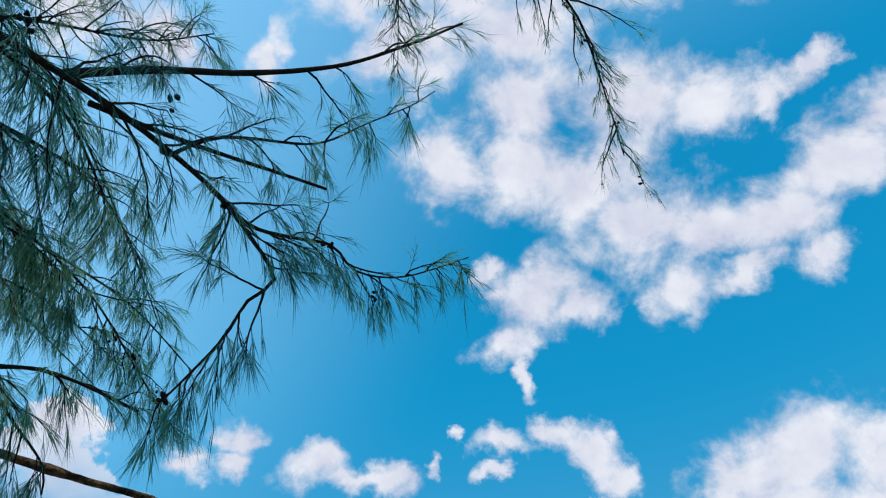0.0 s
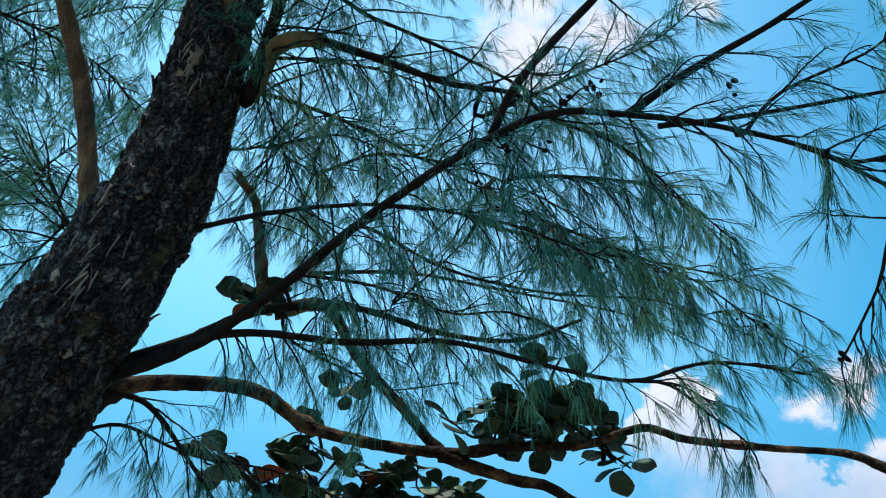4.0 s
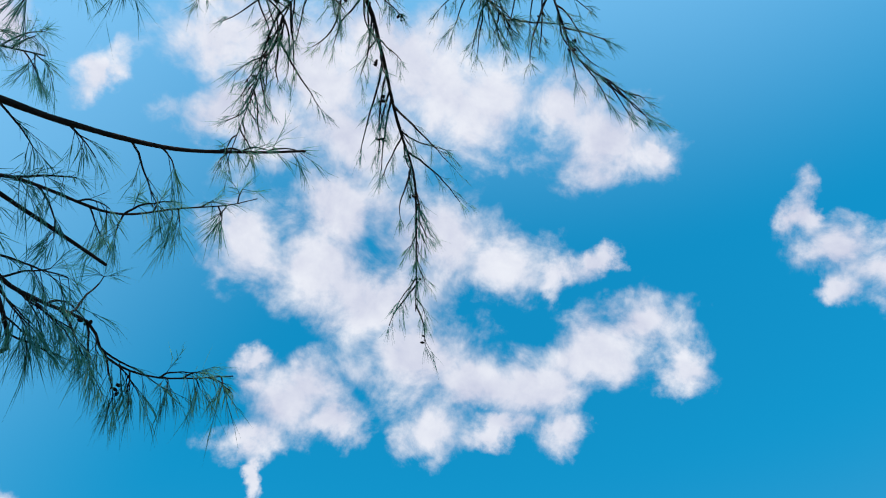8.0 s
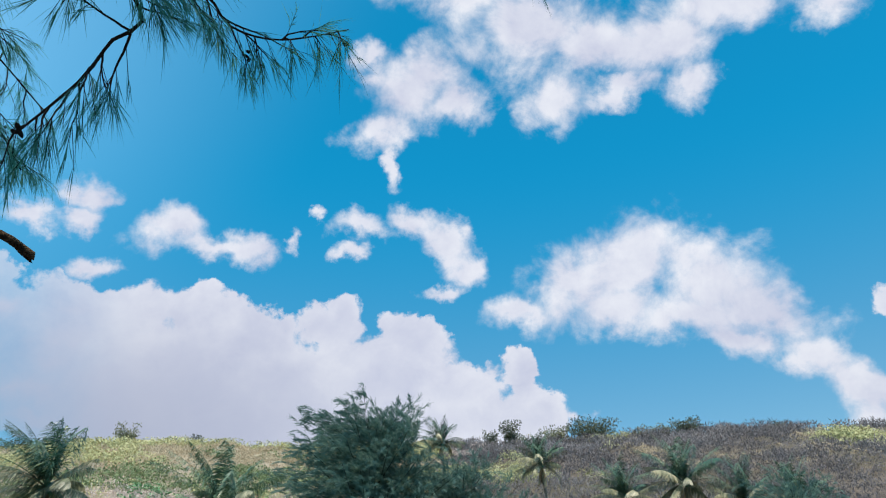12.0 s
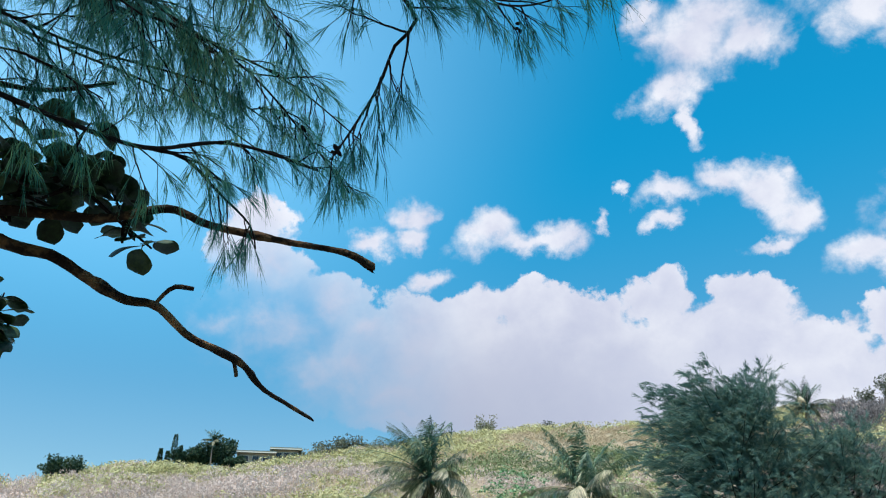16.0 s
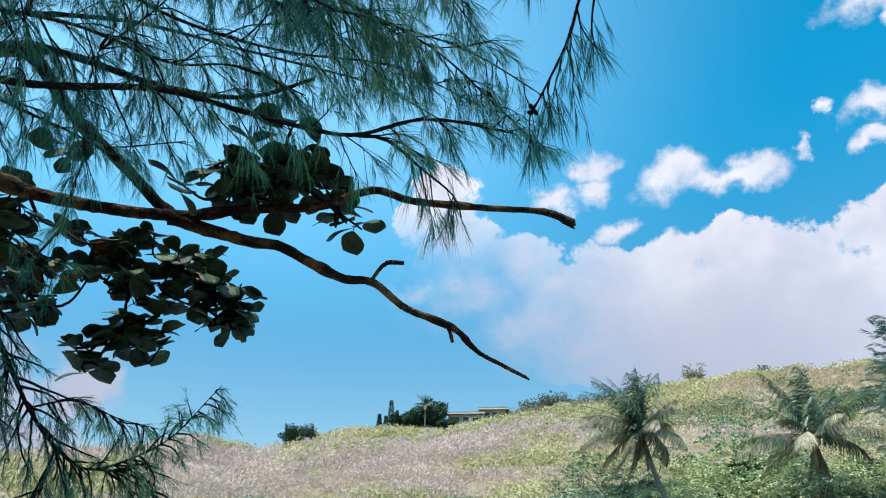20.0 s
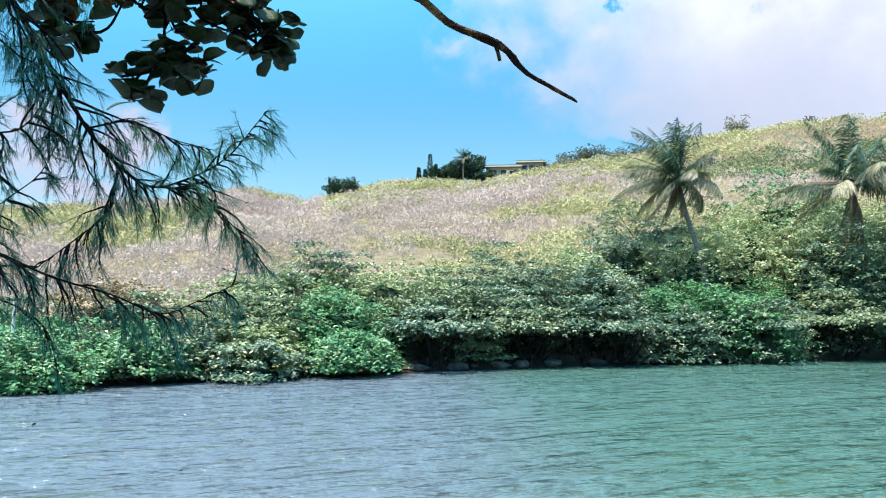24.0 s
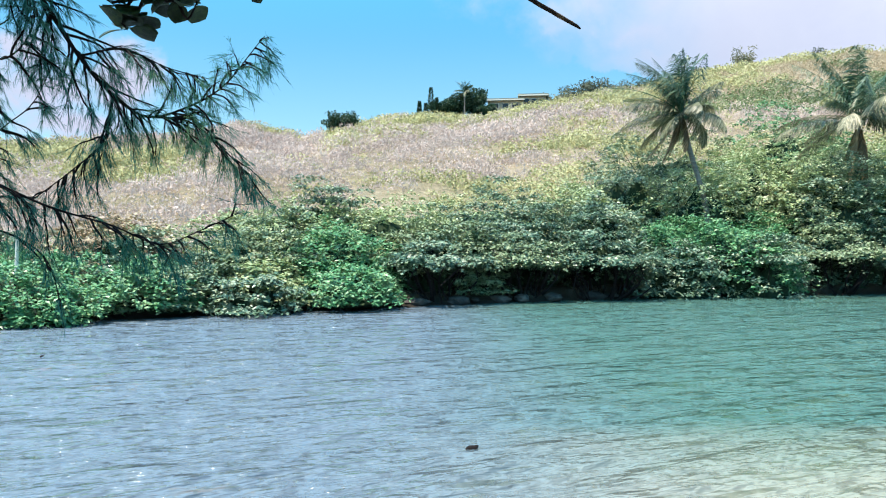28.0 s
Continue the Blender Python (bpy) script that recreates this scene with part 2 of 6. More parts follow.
# ---------------------------------------------------------------- materials
def shader(name, colours, rough=0.7, scale=4.0, bump=0.0, bump_scale=40.0, island=0.0, vary=0.0, pass_light=0.0, stretch=None, metal=0.0, shine=0.5):
    """A procedural surface: a ramp of colours over two sizes of grain, with relief and, for leaves, light passing through."""
    mat = bpy.data.materials.new(name)
    mat.use_nodes = True
    nt = mat.node_tree
    bsdf, out = nt.nodes["Principled BSDF"], nt.nodes["Material Output"]
    place = nt.nodes.new("ShaderNodeTexCoord").outputs["Object"]
    if stretch:
        m = nt.nodes.new("ShaderNodeMapping")
        m.inputs["Scale"].default_value = stretch
        nt.links.new(place, m.inputs[0])
        place = m.outputs[0]
    grain = nt.nodes.new("ShaderNodeTexNoise")
    grain.inputs["Scale"].default_value, grain.inputs["Detail"].default_value, grain.inputs["Roughness"].default_value = scale, 7, 0.65
    nt.links.new(place, grain.inputs["Vector"])
    value = grain.outputs[0]
    for amount, node, socket in ((island, "ShaderNodeNewGeometry", "Random Per Island"), (vary, "ShaderNodeObjectInfo", "Random")):
        if amount:
            src = nt.nodes.new(node)
            m = nt.nodes.new("ShaderNodeMath")
            m.operation = "MULTIPLY_ADD"
            nt.links.new(src.outputs[socket], m.inputs[0])
            m.inputs[1].default_value = amount
            off = nt.nodes.new("ShaderNodeMath")
            off.operation = "SUBTRACT"
            nt.links.new(value, off.inputs[0])
            off.inputs[1].default_value = amount / 2
            nt.links.new(off.outputs[0], m.inputs[2])
            value = m.outputs[0]
    ramp = nt.nodes.new("ShaderNodeValToRGB")
    cr = ramp.color_ramp
    n = len(colours)
    for k, c in enumerate(colours):
        at = 0.28 + 0.44 * k / max(1, n - 1)
        el = cr.elements[k] if k < 2 else cr.elements.new(at)
        el.position, el.color = at, (*c, 1)
    nt.links.new(value, ramp.inputs[0])
    nt.links.new(ramp.outputs[0], bsdf.inputs["Base Color"])
    bsdf.inputs["Roughness"].default_value, bsdf.inputs["Metallic"].default_value = rough, metal
    bsdf.inputs["Specular IOR Level"].default_value = shine
    if bump:
        fine = nt.nodes.new("ShaderNodeTexNoise")
        fine.inputs["Scale"].default_value, fine.inputs["Detail"].default_value = bump_scale, 6
        nt.links.new(place, fine.inputs["Vector"])
        b = nt.nodes.new("ShaderNodeBump")
        b.inputs["Strength"].default_value, b.inputs["Distance"].default_value = min(1.0, bump), 0.02
        nt.links.new(fine.outputs[0], b.inputs["Height"])
        nt.links.new(b.outputs[0], bsdf.inputs["Normal"])
    if pass_light:
        tr = nt.nodes.new("ShaderNodeBsdfTranslucent")
        nt.links.new(ramp.outputs[0], tr.inputs[0])
        m = nt.nodes.new("ShaderNodeMixShader")
        m.inputs[0].default_value = pass_light
        nt.links.new(bsdf.outputs[0], m.inputs[1])
        nt.links.new(tr.outputs[0], m.inputs[2])
        nt.links.new(m.outputs[0], out.inputs[0])
    return mat


BARK = shader("casuarina_bark", [(0.012, 0.011, 0.012), (0.038, 0.034, 0.034), (0.11, 0.095, 0.085)], 0.9, 11, 1.0, 55, stretch=(1, 1, 0.45), shine=0.1)
def bark_material():
    """Flaking bark: plates of uneven grey-brown with black cracks between, and lichen in patches."""
    mat = bpy.data.materials.new("casuarina_bark_plates")
    mat.use_nodes = True
    nt = mat.node_tree
    bsdf = nt.nodes["Principled BSDF"]
    at = nt.nodes.new("ShaderNodeTexCoord").outputs["Object"]

    def node(kind, **sockets):
        n = nt.nodes.new(kind)
        for k, v in sockets.items():
            n.inputs[k.replace("_", " ")].default_value = v
        return n

    wob = node("ShaderNodeTexNoise", Scale=18, Detail=5)
    nt.links.new(at, wob.inputs["Vector"])
    shift = nt.nodes.new("ShaderNodeVectorMath")
    shift.operation = "MULTIPLY_ADD"
    nt.links.new(wob.outputs["Color"], shift.inputs[0])
    shift.inputs[1].default_value = (0.11, 0.11, 0.16)
    nt.links.new(at, shift.inputs[2])
    lie = nt.nodes.new("ShaderNodeMapping")
    lie.inputs["Scale"].default_value = (1, 1, 0.42)
    nt.links.new(shift.outputs[0], lie.inputs[0])
    plate = node("ShaderNodeTexVoronoi", Scale=26)
    crack = node("ShaderNodeTexVoronoi", Scale=26)
    crack.feature = "DISTANCE_TO_EDGE"
    grain = node("ShaderNodeTexNoise", Scale=70, Detail=8, Roughness=0.7)
    broad = node("ShaderNodeTexNoise", Scale=5, Detail=4)
    for n in (plate, crack):
        nt.links.new(lie.outputs[0], n.inputs["Vector"])
    for n in (grain, broad):
        nt.links.new(at, n.inputs["Vector"])
    sep = nt.nodes.new("ShaderNodeSeparateColor")
    nt.links.new(plate.outputs["Color"], sep.inputs[0])
    tone = nt.nodes.new("ShaderNodeMath")
    tone.operation = "MULTIPLY_ADD"
    nt.links.new(sep.outputs[0], tone.inputs[0])
    tone.inputs[1].default_value = 0.26
    nt.links.new(grain.outputs[0], tone.inputs[2])
    ramp = nt.nodes.new("ShaderNodeValToRGB")
    for k, (p, c) in enumerate(((0.40, (0.024, 0.020, 0.024)), (0.60, (0.095, 0.080, 0.084)), (0.74, (0.24, 0.205, 0.20)), (0.88, (0.50, 0.43, 0.39)))):
        e = ramp.color_ramp.elements[k] if k < 2 else ramp.color_ramp.elements.new(p)
        e.position, e.color = p, (*c, 1)
    nt.links.new(tone.outputs[0], ramp.inputs[0])
    gap = node("ShaderNodeMapRange", From_Min=0.0, From_Max=0.30, To_Min=0.10, To_Max=1.0)
    nt.links.new(crack.outputs["Distance"], gap.inputs["Value"])
    dark = nt.nodes.new("ShaderNodeMix")
    dark.data_type, dark.blend_type = "RGBA", "MULTIPLY"
    dark.inputs[0].default_value = 1.0
    nt.links.new(ramp.outputs[0], dark.inputs[6])
    nt.links.new(gap.outputs[0], dark.inputs[7])
    lichen = node("ShaderNodeMapRange", From_Min=0.60, From_Max=0.72, To_Max=0.55)
    nt.links.new(broad.outputs[0], lichen.inputs["Value"])
    tint = nt.nodes.new("ShaderNodeMix")
    tint.data_type = "RGBA"
    tint.inputs[7].default_value = (0.20, 0.17, 0.07, 1)
    nt.links.new(lichen.outputs[0], tint.inputs[0])
    nt.links.new(dark.outputs[2], tint.inputs[6])
    nt.links.new(tint.outputs[2], bsdf.inputs["Base Color"])
    bsdf.inputs["Roughness"].default_value, bsdf.inputs["Specular IOR Level"].default_value = 0.55, 0.12
    high = nt.nodes.new("ShaderNodeMath")
    high.operation = "MULTIPLY_ADD"
    nt.links.new(gap.outputs[0], high.inputs[0])
    high.inputs[1].default_value = 0.7
    nt.links.new(grain.outputs[0], high.inputs[2])
    b = node("ShaderNodeBump", Strength=1.0, Distance=0.025)
    nt.links.new(high.outputs[0], b.inputs["Height"])
    nt.links.new(b.outputs[0], bsdf.inputs["Normal"])
    return mat


BARK_PLATES = bark_material()
TAN_BARK = shader("smooth_tan_bark", [(0.08, 0.062, 0.035), (0.24, 0.18, 0.09), (0.44, 0.29, 0.16)], 0.85, 8, 0.6, 60)
BARK_PALE = shader("peeled_bark", [(0.14, 0.11, 0.09), (0.42, 0.34, 0.27)], 0.9, 14, 0.8, 60, vary=0.3)
TWIG = shader("dark_twig", [(0.009, 0.008, 0.009), (0.034, 0.027, 0.026)], 0.85, 14, 0.6, 90, shine=0.1)
DEADWOOD = shader("weathered_deadwood", [(0.008, 0.006, 0.006), (0.035, 0.023, 0.017), (0.34, 0.20, 0.10)], 0.85, 6, 1.0, 60, shine=0.12)
SNAPPED = shader("snapped_orange_wood", [(0.016, 0.011, 0.009), (0.17, 0.095, 0.05), (0.50, 0.30, 0.15)], 0.85, 9, 0.8, 70, stretch=(1, 1, 0.3))
NEEDLE = shader("casuarina_needles", [(0.02, 0.135, 0.12), (0.05, 0.24, 0.195), (0.18, 0.36, 0.17)], 0.5, 1.6, island=0.24, pass_light=0.5, shine=0.12)
NEEDLE_FAR = shader("far_casuarina_needles", [(0.055, 0.13, 0.12), (0.105, 0.205, 0.18), (0.19, 0.28, 0.21)], 0.6, 0.5, island=0.3, pass_light=0.35)
BROADLEAF = shader("thick_round_leaf", [(0.008, 0.028, 0.013), (0.020, 0.060, 0.024), (0.055, 0.11, 0.03)], 0.5, 7, 0.3, 30, vary=0.35, pass_light=0.22)
BROADLEAF_OLD = shader("old_red_leaf", [(0.25, 0.05, 0.02), (0.42, 0.13, 0.03)], 0.5, 9, pass_light=0.3, vary=0.2)
THICKET = {
    "dark": shader("dark_thicket_leaf", [(0.028, 0.09, 0.062), (0.13, 0.225, 0.14), (0.40, 0.47, 0.33)], 0.33, 0.8, island=0.34, pass_light=0.06),
    "green": shader("fresh_thicket_leaf", [(0.035, 0.16, 0.065), (0.11, 0.31, 0.135), (0.30, 0.46, 0.24)], 0.38, 0.8, island=0.28, pass_light=0.14),
    "yellow": shader("yellowing_thicket_leaf", [(0.14, 0.22, 0.09), (0.36, 0.45, 0.22), (0.60, 0.62, 0.39)], 0.36, 0.8, island=0.30, pass_light=0.14),
    "brown": shader("withered_thicket_leaf", [(0.15, 0.11, 0.075), (0.40, 0.31, 0.20), (0.50, 0.46, 0.26)], 0.55, 0.8, island=0.30, pass_light=0.10),
    "silver": shader("silvery_thicket_leaf", [(0.06, 0.12, 0.06), (0.20, 0.28, 0.15), (0.42, 0.48, 0.31)], 0.4, 0.8, island=0.30, pass_light=0.10),
}
# Near-black leaf colour that stands in for shade deep inside the bushes.
INNER_SHADE = shader("shaded_inner_leaf", [(0.010, 0.022, 0.012), (0.025, 0.05, 0.026), (0.05, 0.08, 0.04)], 0.8, 5, 0.8, 9, shine=0.2)
DRY_BRUSH = shader("dry_brush", [(0.40, 0.325, 0.295), (0.56, 0.465, 0.425), (0.68, 0.575, 0.535)], 0.9, 0.09, island=0.22, pass_light=0.2, shine=0.15)
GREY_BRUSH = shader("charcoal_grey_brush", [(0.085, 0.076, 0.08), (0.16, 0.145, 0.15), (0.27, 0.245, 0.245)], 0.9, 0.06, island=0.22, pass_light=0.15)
DRY_GRASS = shader("pale_dry_grass", [(0.34, 0.27, 0.18), (0.46, 0.37, 0.25), (0.55, 0.46, 0.33)], 0.9, 0.08, island=0.2, pass_light=0.1)
DARK_SCRUB = shader("dark_low_scrub", [(0.10, 0.15, 0.075), (0.17, 0.225, 0.11), (0.27, 0.31, 0.17)], 0.8, 0.05, island=0.1, pass_light=0.12, shine=0.2)
GREEN_SCRUB = shader("green_scrub", [(0.26, 0.27, 0.13), (0.42, 0.415, 0.21), (0.57, 0.545, 0.33)], 0.8, 0.09, island=0.15, pass_light=0.12, shine=0.2)
DARK_TREE = shader("dark_tree_leaf", [(0.010, 0.04, 0.025), (0.03, 0.08, 0.045), (0.06, 0.12, 0.06)], 0.6, 0.6, island=0.35, pass_light=0.15)
GREY_TREE = shader("grey_green_leaf", [(0.045, 0.065, 0.045), (0.10, 0.125, 0.085), (0.20, 0.21, 0.15)], 0.7, 0.6, island=0.35, pass_light=0.2)
PALE_TREE = shader("thin_pale_leaf", [(0.13, 0.15, 0.09), (0.24, 0.25, 0.16), (0.36, 0.35, 0.25)], 0.7, 0.6, island=0.35, pass_light=0.2)
FROND = shader("palm_leaflet", [(0.022, 0.08, 0.055), (0.055, 0.135, 0.085), (0.16, 0.21, 0.12)], 0.36, 0.7, island=0.3, vary=0.25, pass_light=0.15)
FROND_OLD = shader("old_palm_leaflet", [(0.05, 0.07, 0.04), (0.17, 0.18, 0.10), (0.42, 0.39, 0.26)], 0.45, 0.7, island=0.4, vary=0.3, pass_light=0.15)
FROND_DRY = shader("dry_palm_frond", [(0.12, 0.08, 0.045), (0.29, 0.20, 0.11), (0.50, 0.39, 0.25)], 0.7, 1.5, island=0.3, vary=0.3, pass_light=0.15)
PALM_BARK = shader("palm_trunk", [(0.09, 0.08, 0.07), (0.19, 0.17, 0.15), (0.30, 0.27, 0.24)], 0.85, 3, 0.8, 20, stretch=(0.3, 0.3, 3))
REED = shader("dry_reed", [(0.30, 0.25, 0.17), (0.50, 0.44, 0.33)], 0.8, 2, island=0.4, pass_light=0.2)
ROCK = shader("bank_rock", [(0.03, 0.028, 0.026), (0.07, 0.065, 0.06), (0.16, 0.145, 0.13)], 0.9, 3, 1.0, 12, vary=0.3)
HOUSE_WALL = shader("cream_render", [(0.30, 0.27, 0.22), (0.40, 0.36, 0.30)], 0.8, 1.5, 0.2, 20)
HOUSE_ROOF = shader("grey_green_roof", [(0.16, 0.18, 0.15), (0.26, 0.28, 0.24)], 0.6, 2.0, 0.3, 8)
FASCIA = shader("pale_fascia", [(0.60, 0.58, 0.52), (0.72, 0.70, 0.64)], 0.6, 4)
GLASS_DARK = shader("dark_window_pane", [(0.02, 0.025, 0.03), (0.04, 0.045, 0.05)], 0.08, 2)


def ground_material():
    """Soil and dry grass on the hill, mud by the bank, sand under the water."""
    mat = bpy.data.materials.new("hill_soil")
    mat.use_nodes = True
    nt = mat.node_tree
    bsdf = nt.nodes["Principled BSDF"]
    geo = nt.nodes.new("ShaderNodeNewGeometry")
    sep = nt.nodes.new("ShaderNodeSeparateXYZ")
    nt.links.new(geo.outputs["Position"], sep.inputs[0])
    last = None
    for scale, stops in ((0.035, [(0.34, (0.27, 0.265, 0.13)), (0.50, (0.38, 0.32, 0.22)), (0.66, (0.46, 0.37, 0.31))]), (0.9, [(0.34, (0.10, 0.09, 0.06)), (0.62, (0.38, 0.32, 0.25))])):
        n = nt.nodes.new("ShaderNodeTexNoise")
        n.inputs["Scale"].default_value, n.inputs["Detail"].default_value, n.inputs["Roughness"].default_value = scale, 8, 0.65
        nt.links.new(geo.outputs["Position"], n.inputs["Vector"])
        r = nt.nodes.new("ShaderNodeValToRGB")
        for k, (at, c) in enumerate(stops):
            e = r.color_ramp.elements[k] if k < 2 else r.color_ramp.elements.new(at)
            e.position, e.color = at, (*c, 1)
        nt.links.new(n.outputs[0], r.inputs[0])
        if last is None:
            last = r.outputs[0]
        else:
            m = nt.nodes.new("ShaderNodeMix")
            m.data_type = "RGBA"
            m.inputs[0].default_value = 0.45
            nt.links.new(last, m.inputs[6])
            nt.links.new(r.outputs[0], m.inputs[7])
            last = m.outputs[2]
    # East of a ragged line through the shore the soil colour is darker and greyer.
    line = nt.nodes.new("ShaderNodeVectorMath")
    line.operation = "DOT_PRODUCT"
    nt.links.new(geo.outputs["Position"], line.inputs[0])
    line.inputs[1].default_value = (math.cos(radians(44)), -math.sin(radians(44)), 0)
    rag = nt.nodes.new("ShaderNodeTexNoise")
    rag.inputs["Scale"].default_value, rag.inputs["Detail"].default_value = 0.06, 6
    nt.links.new(geo.outputs["Position"], rag.inputs["Vector"])
    sway = nt.nodes.new("ShaderNodeMath")
    sway.operation = "MULTIPLY_ADD"
    nt.links.new(rag.outputs[0], sway.inputs[0])
    sway.inputs[1].default_value = 40
    nt.links.new(line.outputs["Value"], sway.inputs[2])
    dark_east = nt.nodes.new("ShaderNodeMapRange")
    dark_east.inputs["From Min"].default_value, dark_east.inputs["From Max"].default_value = 16, 26
    nt.links.new(sway.outputs[0], dark_east.inputs["Value"])
    m = nt.nodes.new("ShaderNodeMix")
    m.data_type, m.blend_type = "RGBA", "MULTIPLY"
    m.inputs[7].default_value = (0.42, 0.42, 0.46, 1)
    nt.links.new(dark_east.outputs[0], m.inputs[0])
    nt.links.new(last, m.inputs[6])
    last = m.outputs[2]
    low = nt.nodes.new("ShaderNodeMapRange")
    low.inputs["From Min"].default_value, low.inputs["From Max"].default_value = 0.05, 1.2
    nt.links.new(sep.outputs[2], low.inputs["Value"])
    m = nt.nodes.new("ShaderNodeMix")
    m.data_type = "RGBA"
    m.inputs[6].default_value = (0.055, 0.046, 0.038, 1)
    nt.links.new(low.outputs[0], m.inputs[0])
    nt.links.new(last, m.inputs[7])
    nt.links.new(m.outputs[2], bsdf.inputs["Base Color"])
    bsdf.inputs["Roughness"].default_value, bsdf.inputs["Specular IOR Level"].default_value = 0.95, 0.1
    clod = nt.nodes.new("ShaderNodeTexNoise")
    clod.inputs["Scale"].default_value, clod.inputs["Detail"].default_value, clod.inputs["Roughness"].default_value = 0.8, 9, 0.75
    nt.links.new(geo.outputs["Position"], clod.inputs["Vector"])
    b = nt.nodes.new("ShaderNodeBump")
    b.inputs["Strength"].default_value, b.inputs["Distance"].default_value = 1.0, 0.5
    nt.links.new(clod.outputs[0], b.inputs["Height"])
    nt.links.new(b.outputs[0], bsdf.inputs["Normal"])
    return mat


def water_material():
    mat = bpy.data.materials.new("lagoon_water")
    mat.use_nodes = True
    nt = mat.node_tree
    bsdf = nt.nodes["Principled BSDF"]
    geo = nt.nodes.new("ShaderNodeNewGeometry")
    sep = nt.nodes.new("ShaderNodeSeparateXYZ")
    nt.links.new(geo.outputs["Position"], sep.inputs[0])

    def noise_at(scale, stretch, turn, detail=4, rough=0.5):
        m = nt.nodes.new("ShaderNodeMapping")
        m.vector_type = "TEXTURE"
        m.inputs["Rotation"].default_value = (0, 0, radians(turn))
        m.inputs["Scale"].default_value = stretch
        nt.links.new(geo.outputs["Position"], m.inputs[0])
        n = nt.nodes.new("ShaderNodeTexNoise")
        n.inputs["Scale"].default_value, n.inputs["Detail"].default_value, n.inputs["Roughness"].default_value = scale, detail, rough
        nt.links.new(m.outputs[0], n.inputs["Vector"])
        return n.outputs[0]

    # Sand shows through the shallows by the near shore.
    shallow = nt.nodes.new("ShaderNodeMapRange")
    shallow.inputs["From Min"].default_value, shallow.inputs["From Max"].default_value = 4.0, 13.0
    nt.links.new(sep.outputs[1], shallow.inputs["Value"])
    patch = nt.nodes.new("ShaderNodeMath")
    patch.operation = "MULTIPLY_ADD"
    nt.links.new(noise_at(1.0, (9, 4, 1), 15), patch.inputs[0])
    patch.inputs[1].default_value = 0.9
    nt.links.new(shallow.outputs[0], patch.inputs[2])
    ramp = nt.nodes.new("ShaderNodeValToRGB")
    for k, (at, c) in enumerate(((0.35, (0.50, 0.45, 0.38)), (0.7, (0.27, 0.29, 0.23)), (1.0, (0.068, 0.155, 0.13)))):
        e = ramp.color_ramp.elements[k] if k < 2 else ramp.color_ramp.elements.new(at)
        e.position, e.color = at, (*c, 1)
    nt.links.new(patch.outputs[0], ramp.inputs[0])
    # Towards the west a pale blue-grey sky reflection is put into the water's colour.
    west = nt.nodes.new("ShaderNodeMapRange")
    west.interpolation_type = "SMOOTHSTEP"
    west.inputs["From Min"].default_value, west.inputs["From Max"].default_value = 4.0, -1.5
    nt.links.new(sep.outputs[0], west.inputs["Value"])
    sky_sheen = nt.nodes.new("ShaderNodeMix")
    sky_sheen.data_type = "RGBA"
    sky_sheen.inputs[7].default_value = (0.135, 0.18, 0.225, 1)
    nt.links.new(west.outputs[0], sky_sheen.inputs[0])
    nt.links.new(ramp.outputs[0], sky_sheen.inputs[6])
    nt.links.new(sky_sheen.outputs[2], bsdf.inputs["Base Color"])
    bsdf.inputs["Roughness"].default_value, bsdf.inputs["IOR"].default_value = 0.04, 1.45
    bsdf.inputs["Specular IOR Level"].default_value = 0.9
    add = None
    for value, amount in ((noise_at(1.0, (0.95, 0.32, 1), 22, 3, 0.55), 1.0), (noise_at(1.0, (0.30, 0.14, 1), 30, 2), 0.25), (noise_at(1.0, (5.0, 1.6, 1), 24, 2), 1.4), (noise_at(1.0, (0.45, 0.26, 1), 38, 3), 0.32)):
        m = nt.nodes.new("ShaderNodeMath")
        m.operation = "MULTIPLY_ADD"
        nt.links.new(value, m.inputs[0])
        m.inputs[1].default_value = amount
        if add is None:
            m.inputs[2].default_value = 0.0
        else:
            nt.links.new(add, m.inputs[2])
        add = m.outputs[0]
    b = nt.nodes.new("ShaderNodeBump")
    b.inputs["Strength"].default_value, b.inputs["Distance"].default_value = 1.0, 0.42
    nt.links.new(add, b.inputs["Height"])
    nt.links.new(b.outputs[0], bsdf.inputs["Normal"])
    return mat


GROUND, WATER = ground_material(), water_material()


# ---------------------------------------------------------------- building helpers
rng = np.random.default_rng(7)


def mesh_of(name, verts, faces, material, smooth=False):
    me = bpy.data.meshes.new(name)
    me.from_pydata(verts.tolist() if isinstance(verts, np.ndarray) else verts, [], faces.tolist() if isinstance(faces, np.ndarray) else faces)
    me.materials.append(material)
    if smooth:
        me.polygons.foreach_set("use_smooth", [True] * len(me.polygons))
    me.update()
    return me


def piece(name, verts, faces, material, parent=None, label="", smooth=False, kind=""):
    ob = new(name, mesh_of(name, verts, faces, material, smooth))
    ob.parent = parent
    return tagged(ob, label, kind=kind)


def part(name, bm, material, parent, label=""):
    me = bpy.data.meshes.new(name)
    bm.to_mesh(me)
    bm.free()
    me.materials.append(material)
    ob = new(name, me)
    ob.parent = parent
    return tagged(ob, label)


def thing(name, at, label, category, group="", kind=""):
    ob = new(name)
    ob.location = at
    ob.empty_display_size = 0.3
    return tagged(ob, label, category, group, kind)


def unit(v):
    v = np.asarray(v, float)
    return v / (np.linalg.norm(v, axis=-1, keepdims=True) + 1e-12)


